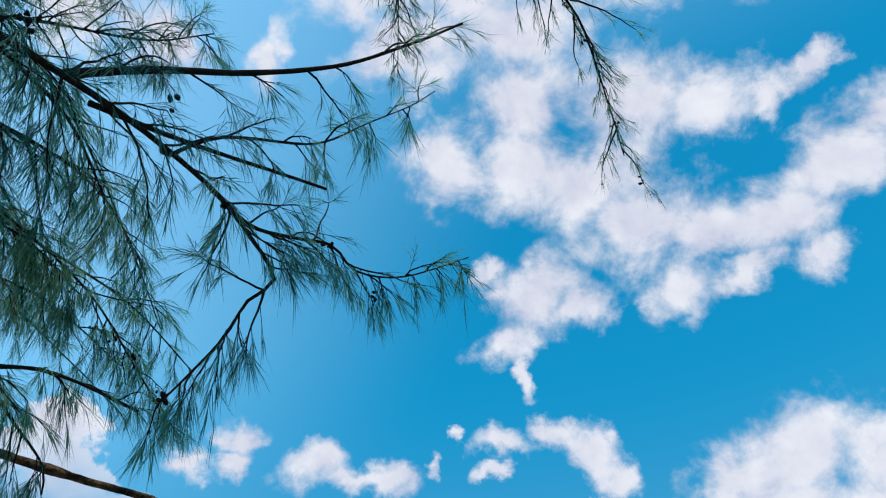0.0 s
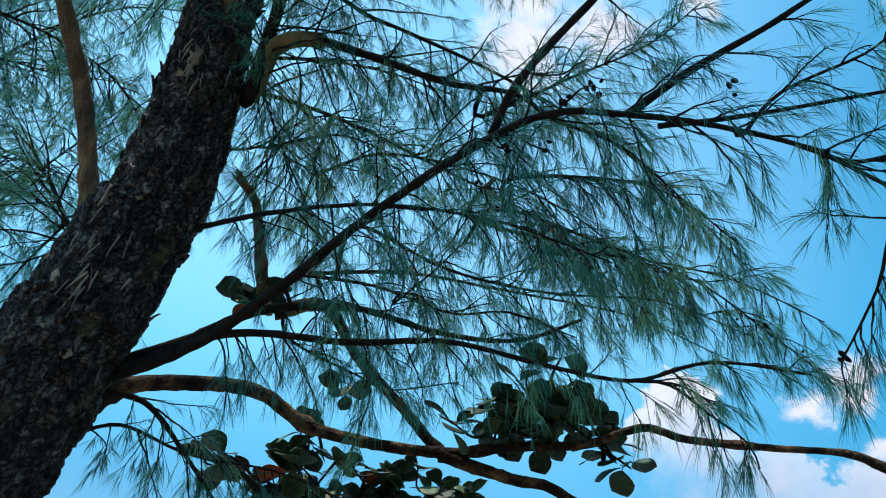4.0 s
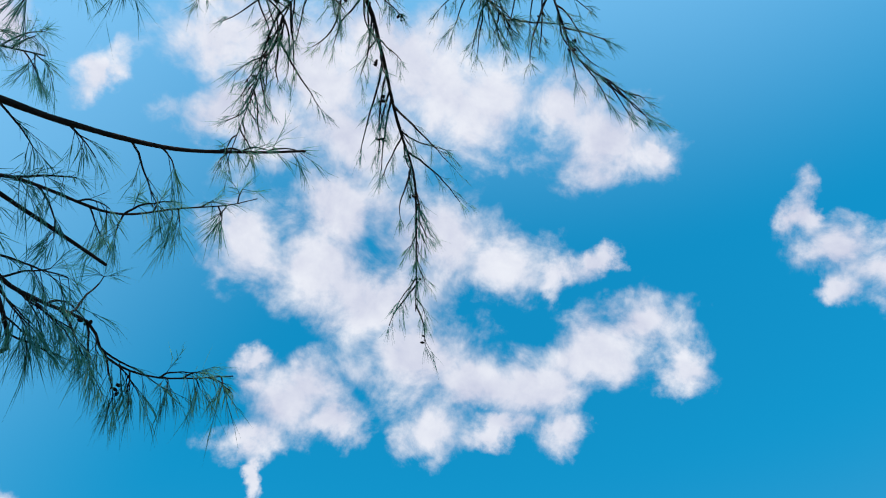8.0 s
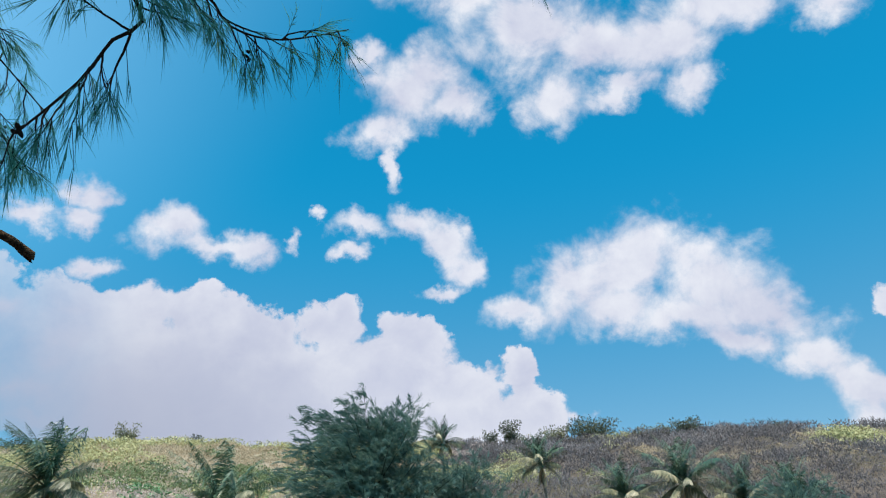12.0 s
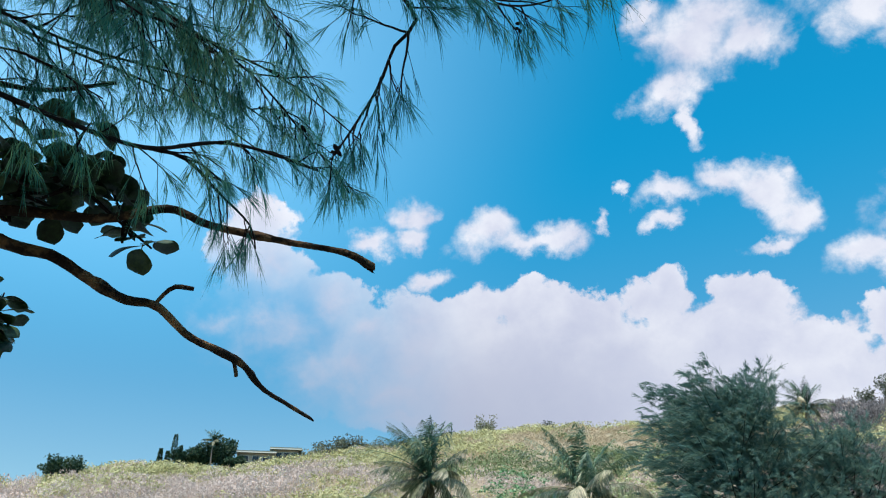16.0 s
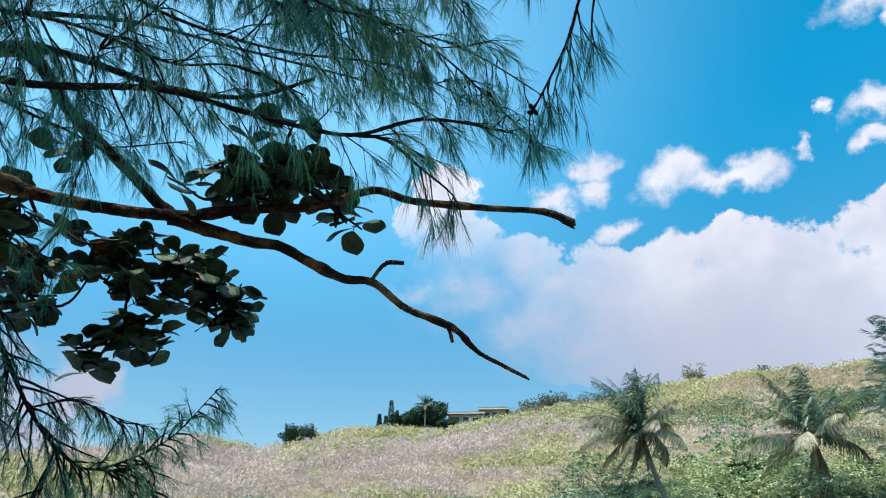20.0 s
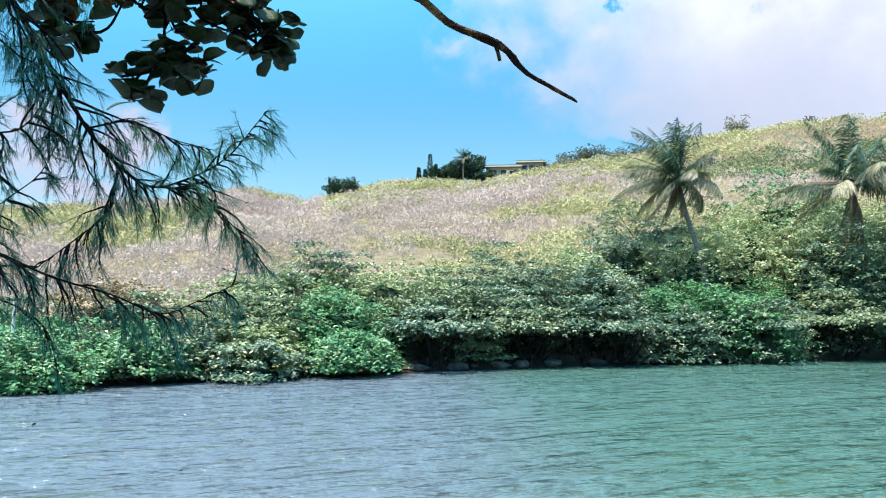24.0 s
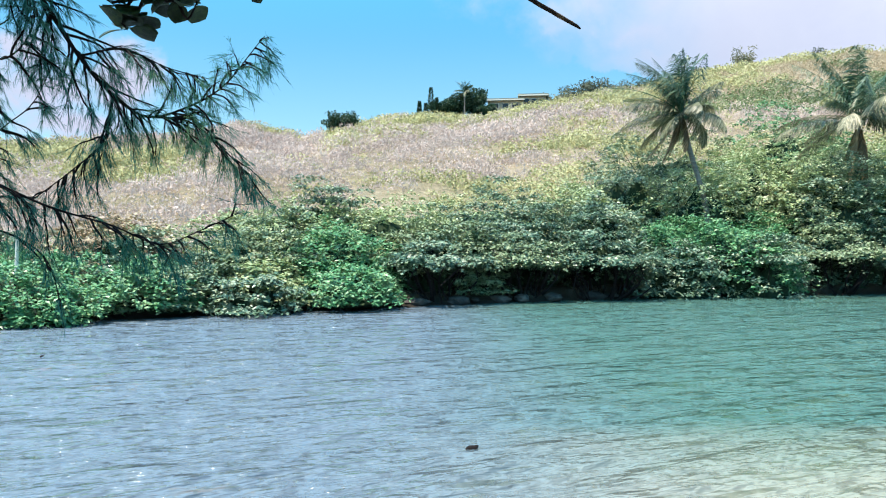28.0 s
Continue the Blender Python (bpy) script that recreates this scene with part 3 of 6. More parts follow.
def smooth_line(points, step):
    """A Catmull-Rom line through a few points, cut into even steps."""
    p = np.asarray(points, float)
    p = np.vstack([2 * p[0] - p[1], p, 2 * p[-1] - p[-2]])
    out = []
    for k in range(1, len(p) - 2):
        n = max(2, int(np.linalg.norm(p[k + 1] - p[k]) / step))
        t = np.linspace(0, 1, n, endpoint=False)[:, None]
        a, b, c, d = p[k - 1], p[k], p[k + 1], p[k + 2]
        out.append(0.5 * (2 * b + (c - a) * t + (2 * a - 5 * b + 4 * c - d) * t**2 + (3 * b - a - 3 * c + d) * t**3))
    return np.vstack([*out, p[-2][None]])


def tube(line, radius, sides, rough=0.0, caps=True):
    """Vertices and faces of a tube along a line; radius: one a point."""
    line = np.asarray(line, float)
    n = len(line)
    radius = np.broadcast_to(np.asarray(radius, float), (n,))
    tang = unit(np.gradient(line, axis=0))
    ref = np.array([0.31, 0.22, 0.92]) if abs(tang[0] @ (0.31, 0.22, 0.92)) < 0.9 else np.array([1.0, 0, 0])
    u = unit(np.cross(tang, ref))
    v = np.cross(tang, u)
    a = np.arange(sides) * 2 * math.pi / sides
    wob = 1 + rough * rng.normal(0, 1, (n, sides))
    ring = line[:, None] + (radius[:, None] * wob)[..., None] * (np.cos(a)[None, :, None] * u[:, None] + np.sin(a)[None, :, None] * v[:, None])
    verts = ring.reshape(-1, 3)
    i, j = np.meshgrid(np.arange(n - 1), np.arange(sides), indexing="ij")
    k = (j + 1) % sides
    faces = np.stack([i * sides + j, i * sides + k, (i + 1) * sides + k, (i + 1) * sides + j], -1).reshape(-1, 4).tolist()
    if caps:
        faces.append(list(range(sides))[::-1])
        faces.append([(n - 1) * sides + q for q in range(sides)])
    return verts, faces


class Heap:
    """Collects many small pieces for one mesh."""

    def __init__(self):
        self.v, self.f, self.n = [], [], 0

    def add(self, verts, faces):
        verts = np.asarray(verts)
        self.f.extend([[q + self.n for q in f] for f in (faces.tolist() if isinstance(faces, np.ndarray) else faces)])
        self.v.append(verts)
        self.n += len(verts)

    def tubes(self, lines, r0, r1, sides=3):
        for line in lines:
            self.add(*tube(line, np.linspace(r0, r1, len(line)), sides, caps=False))

    def out(self):
        return np.vstack(self.v), self.f


def blades(base, way, length, width, face=None):
    """Flat-folded blades: two triangles each, folded along the middle rib."""
    n = len(base)
    up = face if face is not None else unit(rng.normal(0, 1, (n, 3)))
    side = unit(np.cross(way, up))
    nor = np.cross(side, way)
    m = base + way * (0.55 * length)[:, None]
    v = np.stack([base, m + side * (width / 2)[:, None] + nor * (width * 0.15)[:, None], base + way * length[:, None], m - side * (width / 2)[:, None] + nor * (width * 0.15)[:, None]], 1)
    f = np.array([(0, 1, 2), (0, 2, 3)])
    return v.reshape(-1, 3), (f[None] + 4 * np.arange(n)[:, None, None]).reshape(-1, 3)


def ico_ball(radius, times):
    bm = bmesh.new()
    bmesh.ops.create_icosphere(bm, subdivisions=times, radius=radius)
    v = np.array([q.co[:] for q in bm.verts])
    f = [[q.index for q in p.verts] for p in bm.faces]
    bm.free()
    return v, f


# ---------------------------------------------------------------- the lie of the land
# By azimuth from the camera's stand: the far bank's distance, the ridge's distance and its elevation in degrees.
BANK_AZ = [-180, -100, -70, -45, -31, -22, -5, 8, 25, 31, 42, 60, 90, 120, 180]
BANK_R = [60, 55, 36, 27, 24.8, 25.2, 27.2, 31.0, 38.0, 41.5, 45, 48, 52, 58, 60]
RIDGE_AZ = [-180, -100, -60, -28.6, -20.6, -15.3, -10.7, -8.1, -2.8, 3.4, 7.8, 12.1, 15, 20, 26, 33, 50, 58, 66, 71, 81, 88, 110, 140, 180]
RIDGE_EL = [0.4, 1.0, 4.5, 6.8, 7.8, 8.9, 8.1, 8.9, 9.9, 9.8, 10.7, 11.4, 11.6, 12.5, 13.0, 12.9, 12.7, 12.6, 12.4, 12.0, 10.5, 8.5, 4.0, 1.0, 0.4]


def bank_r(az):
    return np.interp(az, BANK_AZ, BANK_R)


def ridge_r(az):
    return np.interp(az, [-180, -60, -30, 0, 8, 22, 35, 50, 70, 90, 180], [160, 130, 130, 150, 150, 172, 175, 155, 150, 140, 160])


def land(x, y):
    """Height of the ground, for arrays: near shore, lagoon bed, far bank, hill and the plain behind."""
    x, y = np.asarray(x, float), np.asarray(y, float)
    az, r = np.degrees(np.arctan2(x, y)), np.hypot(x, y)
    rb, rr = bank_r(az), ridge_r(az)
    top = 2.2 + rr * np.tan(np.radians(np.interp(az, RIDGE_AZ, RIDGE_EL)))
    k = np.clip((r - rb - 5) / (rr - rb - 5), 0, None)
    bump = 0.5 * np.sin(x * 0.21 + 1.3) * np.sin(y * 0.17) + 0.35 * np.sin(x * 0.47 - y * 0.39)
    hill = np.where(k < 1, 0.55 + (top - 0.55) * (1.12 * k - 0.12 * k**3), top - 0.05 * (r - rr)) + bump * np.clip(k * 3, 0, 1) * np.clip(4 - 3.4 * k, 0.2, 1)
    hill = np.maximum(hill, 0.5)
    edge = np.clip((r - rb) / 0.8, -1, 1)
    far = np.where(edge > 0, 0.1 + 0.4 * edge + (hill - 0.5) * np.clip((r - rb - 2) / 6, 0, 1), -0.9 * np.clip((rb - r) / 6, 0, 1))
    near = np.clip((4.2 - y) / 2.2, -1, 1)
    shore = np.where(near > 0, 0.75 * near, near * 1.2)
    return np.where(y < 4.2, np.where(r > rb, np.maximum(far, shore), shore), np.where(r < rb, np.minimum(np.maximum(near * 1.2, -1.2), 0.0) * np.clip((rb - r) / 3, 0, 1) - 0.02, far))


def build_ground():
    az = np.radians(np.concatenate([np.arange(-180, -60, 4), np.arange(-60, 100, 0.7), np.arange(100, 180, 4)]))
    r = np.concatenate([np.arange(0.6, 8, 0.8), np.arange(8, 22, 2), np.arange(22, 60, 0.8), np.arange(60, 190, 2.0), [200, 230, 280, 360, 500, 800, 1400, 2600, 4600]])
    a, q = np.meshgrid(az, r, indexing="ij")
    x, y = q * np.sin(a), q * np.cos(a)
    z = land(x, y)
    far = np.clip((q - 210) / 250, 0, 1)
    z = np.where(q > 190, np.maximum(z * (1 - far), 0.4 * far), z)
    rough = (q > 25) & (q < 200)
    z = z + rough * rng.normal(0, 0.06, z.shape)
    v = np.stack([x, y, z], -1).reshape(-1, 3)
    na, nr = len(az), len(r)
    i, j = np.meshgrid(np.arange(na), np.arange(nr - 1), indexing="ij")
    k = (i + 1) % na
    f = np.stack([i * nr + j, i * nr + j + 1, k * nr + j + 1, k * nr + j], -1).reshape(-1, 4).tolist()
    v = np.vstack([v, [[0, 0, 0.75]]])
    f += [[len(v) - 1, q * nr, ((q + 1) % na) * nr] for q in range(na)]
    ob = piece("ground", v, f, GROUND, smooth=True)
    tagged(ob, "dry tan hillside soil rising from a muddy lagoon bank", "ground", kind="structure")


def build_water():
    """The lagoon's surface with real wind ripples, finer towards the near shore."""
    g = np.random.default_rng(31)
    az = np.radians(np.concatenate([np.linspace(-88, -38, 26)[:-1], np.arange(-38, 38, 0.24), np.linspace(38, 88, 26)]))
    r = [2.4]
    while r[-1] < 75:
        r.append(r[-1] + max(0.05, 0.0068 * r[-1]))
    a, q = np.meshgrid(az, np.array(r), indexing="ij")
    x, y = q * np.sin(a), q * np.cos(a) + 0.6
    z = 0 * x
    for k in range(26):
        length = 0.24 * 1.105**k
        heading = radians(124 + g.normal(0, 13))
        c, t = math.cos(heading), math.sin(heading)
        ph = 2 * math.pi / length * (x * c + y * t) + 1.6 * np.sin(x * g.uniform(0.2, 0.6) + y * g.uniform(-0.6, 0.6) + g.uniform(0, 6)) + g.uniform(0, 6.28)
        gust = 0.55 + 0.45 * np.sin(x * g.uniform(-0.5, 0.5) + y * g.uniform(-0.5, 0.5) + g.uniform(0, 6))
        z += 0.0045 * length**0.9 * gust * np.sin(ph) * np.clip(length / (0.02 * q + 0.06), 0, 1)
    z *= np.clip((bank_r(np.degrees(a)) - q) / 3, 0.25, 1)
    v = np.stack([x, y, z], -1).reshape(-1, 3)
    na, nr = a.shape
    i, j = np.meshgrid(np.arange(na - 1), np.arange(nr - 1), indexing="ij")
    f = np.stack([i * nr + j, i * nr + j + 1, (i + 1) * nr + j + 1, (i + 1) * nr + j], -1).reshape(-1, 4)
    ob = piece("water", v, f, WATER, smooth=True)
    tagged(ob, "teal-green lagoon water ruffled by small wind ripples", "water", kind="structure")


build_ground()
build_water()


# ---------------------------------------------------------------- hill scrub
def polar(az, r):
    a = np.radians(az)
    x, y = r * np.sin(a), r * np.cos(a)
    return np.stack([x, y, land(x, y)], -1)


def patches(p, size, shift):
    """A smooth random field in 0..1 over the plan, the same at every build."""
    x, y = p[:, 0] / size + shift, p[:, 1] / size - shift
    return 0.5 + 0.25 * (np.sin(1.7 * x + 0.9 * np.sin(1.3 * y)) + np.sin(1.9 * y + 1.1 * np.sin(1.1 * x + 2)))


def hill_scrub():
    n = 13000
    az = rng.uniform(-36, 94, n)
    near = bank_r(az) + 7
    r = np.sqrt(rng.uniform(near**2, (ridge_r(az) + 3) ** 2))
    p = polar(az, r)
    field = 0.6 * patches(p, 17, 0.3) + 0.4 * patches(p, 6, 2.1) + rng.normal(0, 0.06, n) - 0.5
    # Belts that follow the slope: their drop below the ridge in degrees, seen from the shore.
    drop = np.interp(az, RIDGE_AZ, RIDGE_EL) - np.degrees(np.arctan2(p[:, 2] - 2.2, r)) + 3.0 * field
    lush = (az > 15) & (az < 46)
    tan = np.where(lush, (drop > 0.3) & (drop < 2.0), False) | ((az > 60) & (drop > 0.6) & (drop < 1.3))
    brush = np.where(lush, (drop > 3.9) & (drop < 4.9), np.where(az > 44, (field < 0.20) | (drop > 3.5), np.where(az < -9, field < 0.05, (drop > 0.2) & (drop < 5.2) & (field < 0.17))))
    # Brush east of about azimuth 43 takes the darker grey colour.
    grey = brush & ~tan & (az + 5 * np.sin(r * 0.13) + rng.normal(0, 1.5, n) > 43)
    dry = brush & ~tan & ~grey
    brush |= (az > -9) & (az < -1) & (drop > 1.3) & (field < 0.2)
    brush &= ~((az > -9) & (az < -1.5) & (drop < 1.1))
    shade = lush & (drop > 1.7) & (drop < 3.4)
    dry &= ~shade
    green = ~tan & ~brush & ~shade
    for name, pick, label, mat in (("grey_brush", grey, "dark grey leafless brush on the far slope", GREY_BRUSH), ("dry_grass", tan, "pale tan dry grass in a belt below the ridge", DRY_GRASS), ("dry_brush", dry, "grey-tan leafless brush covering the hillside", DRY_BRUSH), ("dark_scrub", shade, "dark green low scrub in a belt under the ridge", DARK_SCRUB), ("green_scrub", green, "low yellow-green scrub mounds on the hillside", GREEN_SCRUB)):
        at = p[pick]
        m = len(at)
        each, wide, long, up = {"green_scrub": (96, 0.19, 0.19, 0.1), "dark_scrub": (90, 0.19, 0.19, 0.1), "dry_grass": (70, 0.10, 0.28, 0.4), "grey_brush": (66, 0.09, 0.36, 0.5)}.get(name, (96, 0.11, 0.26, 0.3))
        far = np.hypot(at[:, 0], at[:, 1])
        radius = rng.uniform(0.7, 1.5, m) ** 1.8 * (0.6 if name == "dry_grass" else 1.0) * np.interp(far, [45, 150], [0.75, 1.2])
        # Rounded shrubs, each a dome of leaf sprays or twig ends.
        k = np.repeat(np.arange(m), each)
        dome = unit(rng.normal(0, 1, (len(k), 3)))
        dome[:, 2] = np.abs(dome[:, 2])
        size = radius[k]
        base = at[k] + dome * (size * rng.uniform(0.6, 1.0, len(k)) ** 0.6)[:, None] * (1.1, 1.1, 0.9)
        way = unit(np.cross(dome, rng.normal(0, 1, dome.shape)) + 0.35 * dome + (0, 0, 2 * up))
        side = unit(np.cross(way, dome + rng.normal(0, 0.5, dome.shape)))
        grain = np.sqrt(size) * np.interp(far, [45, 150], [0.75, 1.15])[k] * rng.uniform(0.6, 1.3, len(k))
        tip = base + way * (long * grain)[:, None]
        half = side * (0.5 * wide * grain)[:, None]
        v = np.stack([base - half, base + half, tip + 0.4 * half * rng.uniform(-1, 1, (len(k), 1))], 1).reshape(-1, 3)
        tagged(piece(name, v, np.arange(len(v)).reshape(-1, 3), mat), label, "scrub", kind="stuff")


hill_scrub()


# ---------------------------------------------------------------- bank thicket
def bush(at, wide, deep, high, tone, leaf, count, label, name="bank_bush", category="bush", group="bushes along the far bank", lift=0.0):
    """A dome of leafy tiers on a tangle of stems; lift: how far its skirt hangs clear of the ground."""
    root = thing(name, at, label, category, group)
    root.rotation_euler = (0, 0, rng.uniform(0, 6.28))
    wide, deep = (wide + deep) / 2, (wide + deep) / 2
    open_ = tone in ("dark", "silver")
    per = 6
    shelves = max(20, int(count / (per * (15 if open_ else 9))))
    d = unit(rng.normal(0, 1, (shelves, 3)))
    d[:, 2] = np.abs(d[:, 2]) ** 0.8
    lump = 1 + 0.22 * np.sin(3.1 * d[:, 0] + at[0]) * np.cos(2.7 * d[:, 1] + at[1])
    c = d * (rng.uniform(0.78, 1.04, shelves) * lump)[:, None] * (wide / 2, deep / 2, high)
    # The tiers lie one above the other with dark gaps between.
    tier = 0.46 if open_ else 0.3
    c[:, 2] = (np.floor(c[:, 2] / tier) + 0.5 + rng.normal(0, 0.13, shelves)) * tier
    c[:, 2] = np.maximum(c[:, 2], lift + rng.uniform(0.05, 0.3, shelves))
    each = max(2, count // (shelves * per))
    r = rng.uniform(0.45, 0.95, shelves) * (0.5 + 0.1 * high)
    k = np.repeat(np.arange(shelves), each)
    off = rng.normal(0, 1, (len(k), 3)) * (0.55, 0.55, 0.09 if open_ else 0.16)
    p = c[k] + off * r[k][:, None]
    p[:, 2] -= 0.22 * (off[:, 0] ** 2 + off[:, 1] ** 2) * r[k]
    p[:, 2] = np.maximum(p[:, 2], 0.12 + 0.75 * lift)
    # Each shoot ends in a rosette of leaves that droop outwards.
    turn = np.tile(np.arange(per) * 6.283 / per, len(k)) + np.repeat(rng.uniform(0, 6.28, len(k)), per)
    kk = np.repeat(k, per)
    way = unit(np.stack([np.cos(turn), np.sin(turn), rng.uniform(-0.75, 0.15, len(turn))], 1) + d[kk] * (0.55, 0.55, 0.0))
    p = np.repeat(p, per, 0) + rng.normal(0, 0.05, (len(turn), 3))
    face = unit(rng.normal(0, 0.26, (len(kk), 3)) + (0, 0, 1) + d[kk] * (0.45, 0.45, 0.2))
    size = leaf * rng.uniform(0.65, 1.35, len(kk))
    v, f = blades(p, way, size, size * 0.62, face)
    piece("foliage", v, f, THICKET[tone], root)
    # The dense inside of the bush, packed on a ragged dome; its near-black colour paints the shade in the gaps.
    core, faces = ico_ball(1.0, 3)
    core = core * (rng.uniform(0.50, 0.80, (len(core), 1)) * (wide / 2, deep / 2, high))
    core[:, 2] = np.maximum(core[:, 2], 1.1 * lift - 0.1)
    piece("inner_foliage", core, faces, INNER_SHADE, root, "dense inner leaves coloured dark as shade")
    heap = Heap()
    for q in range(30 if lift else 12):
        e = c[rng.integers(shelves)] * 0.9
        s = np.array([e[0] * 0.4, e[1] * 0.4, -0.3])
        mid = (s + e) / 2 + rng.normal(0, 0.15 * high, 3) * (1, 1, 0.3)
        heap.tubes([smooth_line([s, mid, e], 0.5)], 0.05, 0.012, 5)
    v, f = heap.out()
    piece("stem_tangle", v, f, TWIG, root, kind="stuff")
    return root


TOP_AZ = [-45, -31, -24, -16, -12, -8, -2, 6, 11, 13.5, 16, 20, 25, 31, 40, 60, 88]
TOP_EL = [2.0, 1.8, 2.2, 3.2, 4.4, 4.2, 4.7, 5.0, 5.6, 7.4, 7.6, 7.2, 8.4, 8.4, 7.2, 5.8, 5.0]


def bank_thicket():
    tones = [(-60, ["dark", "green"]), (-29, ["green", "brown", "yellow"]), (-24, ["green", "brown", "silver", "green", "yellow", "dark"]), (-12, ["green", "green", "dark", "yellow"]), (-5, ["dark", "dark", "dark", "dark", "dark", "silver"]), (18, ["green", "dark"]), (27, ["dark", "dark", "silver"]), (40, ["dark", "green"]), (120, ["dark"])]
    words = {"dark": "dense dark-green bush with sunlit leaf shelves over the water", "green": "fresh green bush on the lagoon bank", "yellow": "yellow-green bush on the lagoon bank", "brown": "half-withered brownish bush on the lagoon bank", "silver": "pale silvery-green bush hanging over the bank"}
    for row, (back, step, low) in enumerate(((0.9, 3.1, 0.42), (3.2, 3.9, 0.78), (7.0, 5.4, 1.0), (12.5, 6.5, 1.04), (19.0, 7.5, 1.1))):
        az = (-28.5, -36.7, -35.4, -34.1, 17.0)[row]
        while az < (88 if 1 < row < 4 else 46):
            r = float(bank_r(az)) + (0.35 if row == 0 else back) + rng.uniform(-0.5, 0.7)
            at = polar(np.array([az]), np.array([r]))[0]
            tall = r * math.tan(radians(float(np.interp(az, TOP_AZ, TOP_EL)))) + 2.2
            high = max(1.4, (tall * low - at[2]) * rng.uniform(0.88, 1.06))
            if row < 2 and 15.0 < az < 24.0:
                # Low growth round the foot of the leaning palm.
                high = min(high, 2.2 + r * math.tan(radians(2.4)) - at[2])
            wide = step * rng.uniform(1.15, 1.5)
            tone = rng.choice(next(t for a, t in tones[::-1] if az >= a))
            if row < 2 and tone == "yellow":
                tone = "green"
            if row > 1 and rng.uniform() < (0.85 if az > 18 else 0.5):
                tone = "yellow"
            elif row > 0 and tone == "dark" and rng.uniform() < 0.25:
                tone = "green"
            if row == 3 and az < 15:
                high = max(1.2, high * 0.8)
            hung = rng.uniform(1.2, 1.7) if row == 0 and tone in ("dark", "silver") and (-5 < az < 17 or az > 25.5) else 0.0
            count = int(((7000 if row < 2 else 5600) + 260 * wide * high) * (1.0 if az < 36 else 0.3) * (1.0, 1.0, 0.9, 0.6, 0.5)[row])
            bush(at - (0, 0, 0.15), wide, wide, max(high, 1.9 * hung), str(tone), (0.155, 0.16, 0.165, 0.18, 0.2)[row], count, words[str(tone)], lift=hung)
            az += math.degrees(step / r) * rng.uniform(0.85, 1.15)


bank_thicket()
for az, back, wide, el, tone, words in ((14.6, 9.0, 5.6, 7.9, "dark", "big round dark-green bush above the thicket"), (-9.2, 8.0, 5.0, 5.3, "dark", "dark-green bush rising above yellow scrub"), (23.0, 8.5, 6.0, 7.4, "yellow", "yellow-green sunlit bush above the thicket"), (27.6, 7.5, 6.5, 8.2, "yellow", "yellow-green sunlit bush above the thicket"), (31.5, 7.0, 6.0, 7.6, "yellow", "yellow-green sunlit bush above the thicket"), (21.2, 0.6, 4.6, 2.6, "green", "bright green mound of creepers at the waterline"), (23.6, 0.5, 3.0, 1.0, "green", "low bright green creeper at the waterline"), (2.8, 1.2, 2.2, 2.2, "silver", "small silvery shrub among dark bushes"), (-13.5, 0.6, 2.6, -0.6, "yellow", "low yellowed bush at the waterline"), (-20.5, 0.5, 2.4, -1.2, "silver", "pale low bush at the waterline")):
    _r = float(bank_r(az)) + back
    _p = polar(np.array([az]), np.array([_r]))[0]
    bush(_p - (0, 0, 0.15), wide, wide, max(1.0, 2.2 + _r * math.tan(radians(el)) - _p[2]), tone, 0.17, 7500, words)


# ---------------------------------------------------------------- palms
def frond_mesh(length, lift, droop, wind, dry, seed):
    """One pinnate frond along +x from its base: a curved midrib with two rows of hanging leaflets."""
    g = np.random.default_rng(seed)
    n = 15
    p, ang = [np.zeros(3)], lift
    for k in range(n):
        ang -= droop / n * (0.4 + 1.2 * k / n)
        p.append(p[-1] + length / n * np.array([math.cos(ang), 0, math.sin(ang)]))
    p = np.array(p)
    t = np.linspace(0, 1, n + 1)
    p += wind * (t**2)[:, None] * length
    heap = Heap()
    heap.add(*tube(p, np.interp(t, [0, 0.1, 1], [0.05, 0.028, 0.006]), 4, caps=False))
    m = 64
    s = np.repeat(np.linspace(0.14, 0.99, m), 2)
    base = np.stack([np.interp(s, t, p[:, q]) for q in range(3)], 1)
    tang = unit(np.stack([np.interp(s, t, np.gradient(p[:, q])) for q in range(3)], 1))
    hand = np.tile([1.0, -1.0], m)
    size = length * 0.215 * np.sin(np.pi * np.clip(s * 0.92 + 0.1, 0, 1)) ** 0.6 * g.uniform(0.8, 1.15, 2 * m)
    side = unit(np.cross(tang, (0, 0, 1)) + 1e-6)
    sag = (0.55, 0.8, 1.2)[dry]
    way = unit(tang * 0.62 + side * (hand * 0.62)[:, None] + g.normal(0, 0.14, (2 * m, 3)) + wind * 1.6 + np.array([0, 0, -sag]))
    v = []
    width = (0.035 + 0.012 * length) * 0.33
    mid = base + way * (size * 0.5)[:, None]
    tip = base + way * size[:, None] + np.stack([0 * s, 0 * s, -0.34 * size], 1) + wind * (0.5 * size)[:, None]
    q = unit(np.cross(way, unit(np.cross(way, side) + 1e-6))) * width
    v = np.stack([base + q * 0.4, base - q * 0.4, mid - q, mid + q, tip], 1).reshape(-1, 3)
    f = (np.array([(0, 1, 2), (0, 2, 3), (3, 2, 4)])[None] + 5 * np.arange(2 * m)[:, None, None]).reshape(-1, 3)
    heap.add(v, f)
    v, f = heap.out()
    return mesh_of("frond", v, f, (FROND, FROND_OLD, FROND_DRY)[dry])


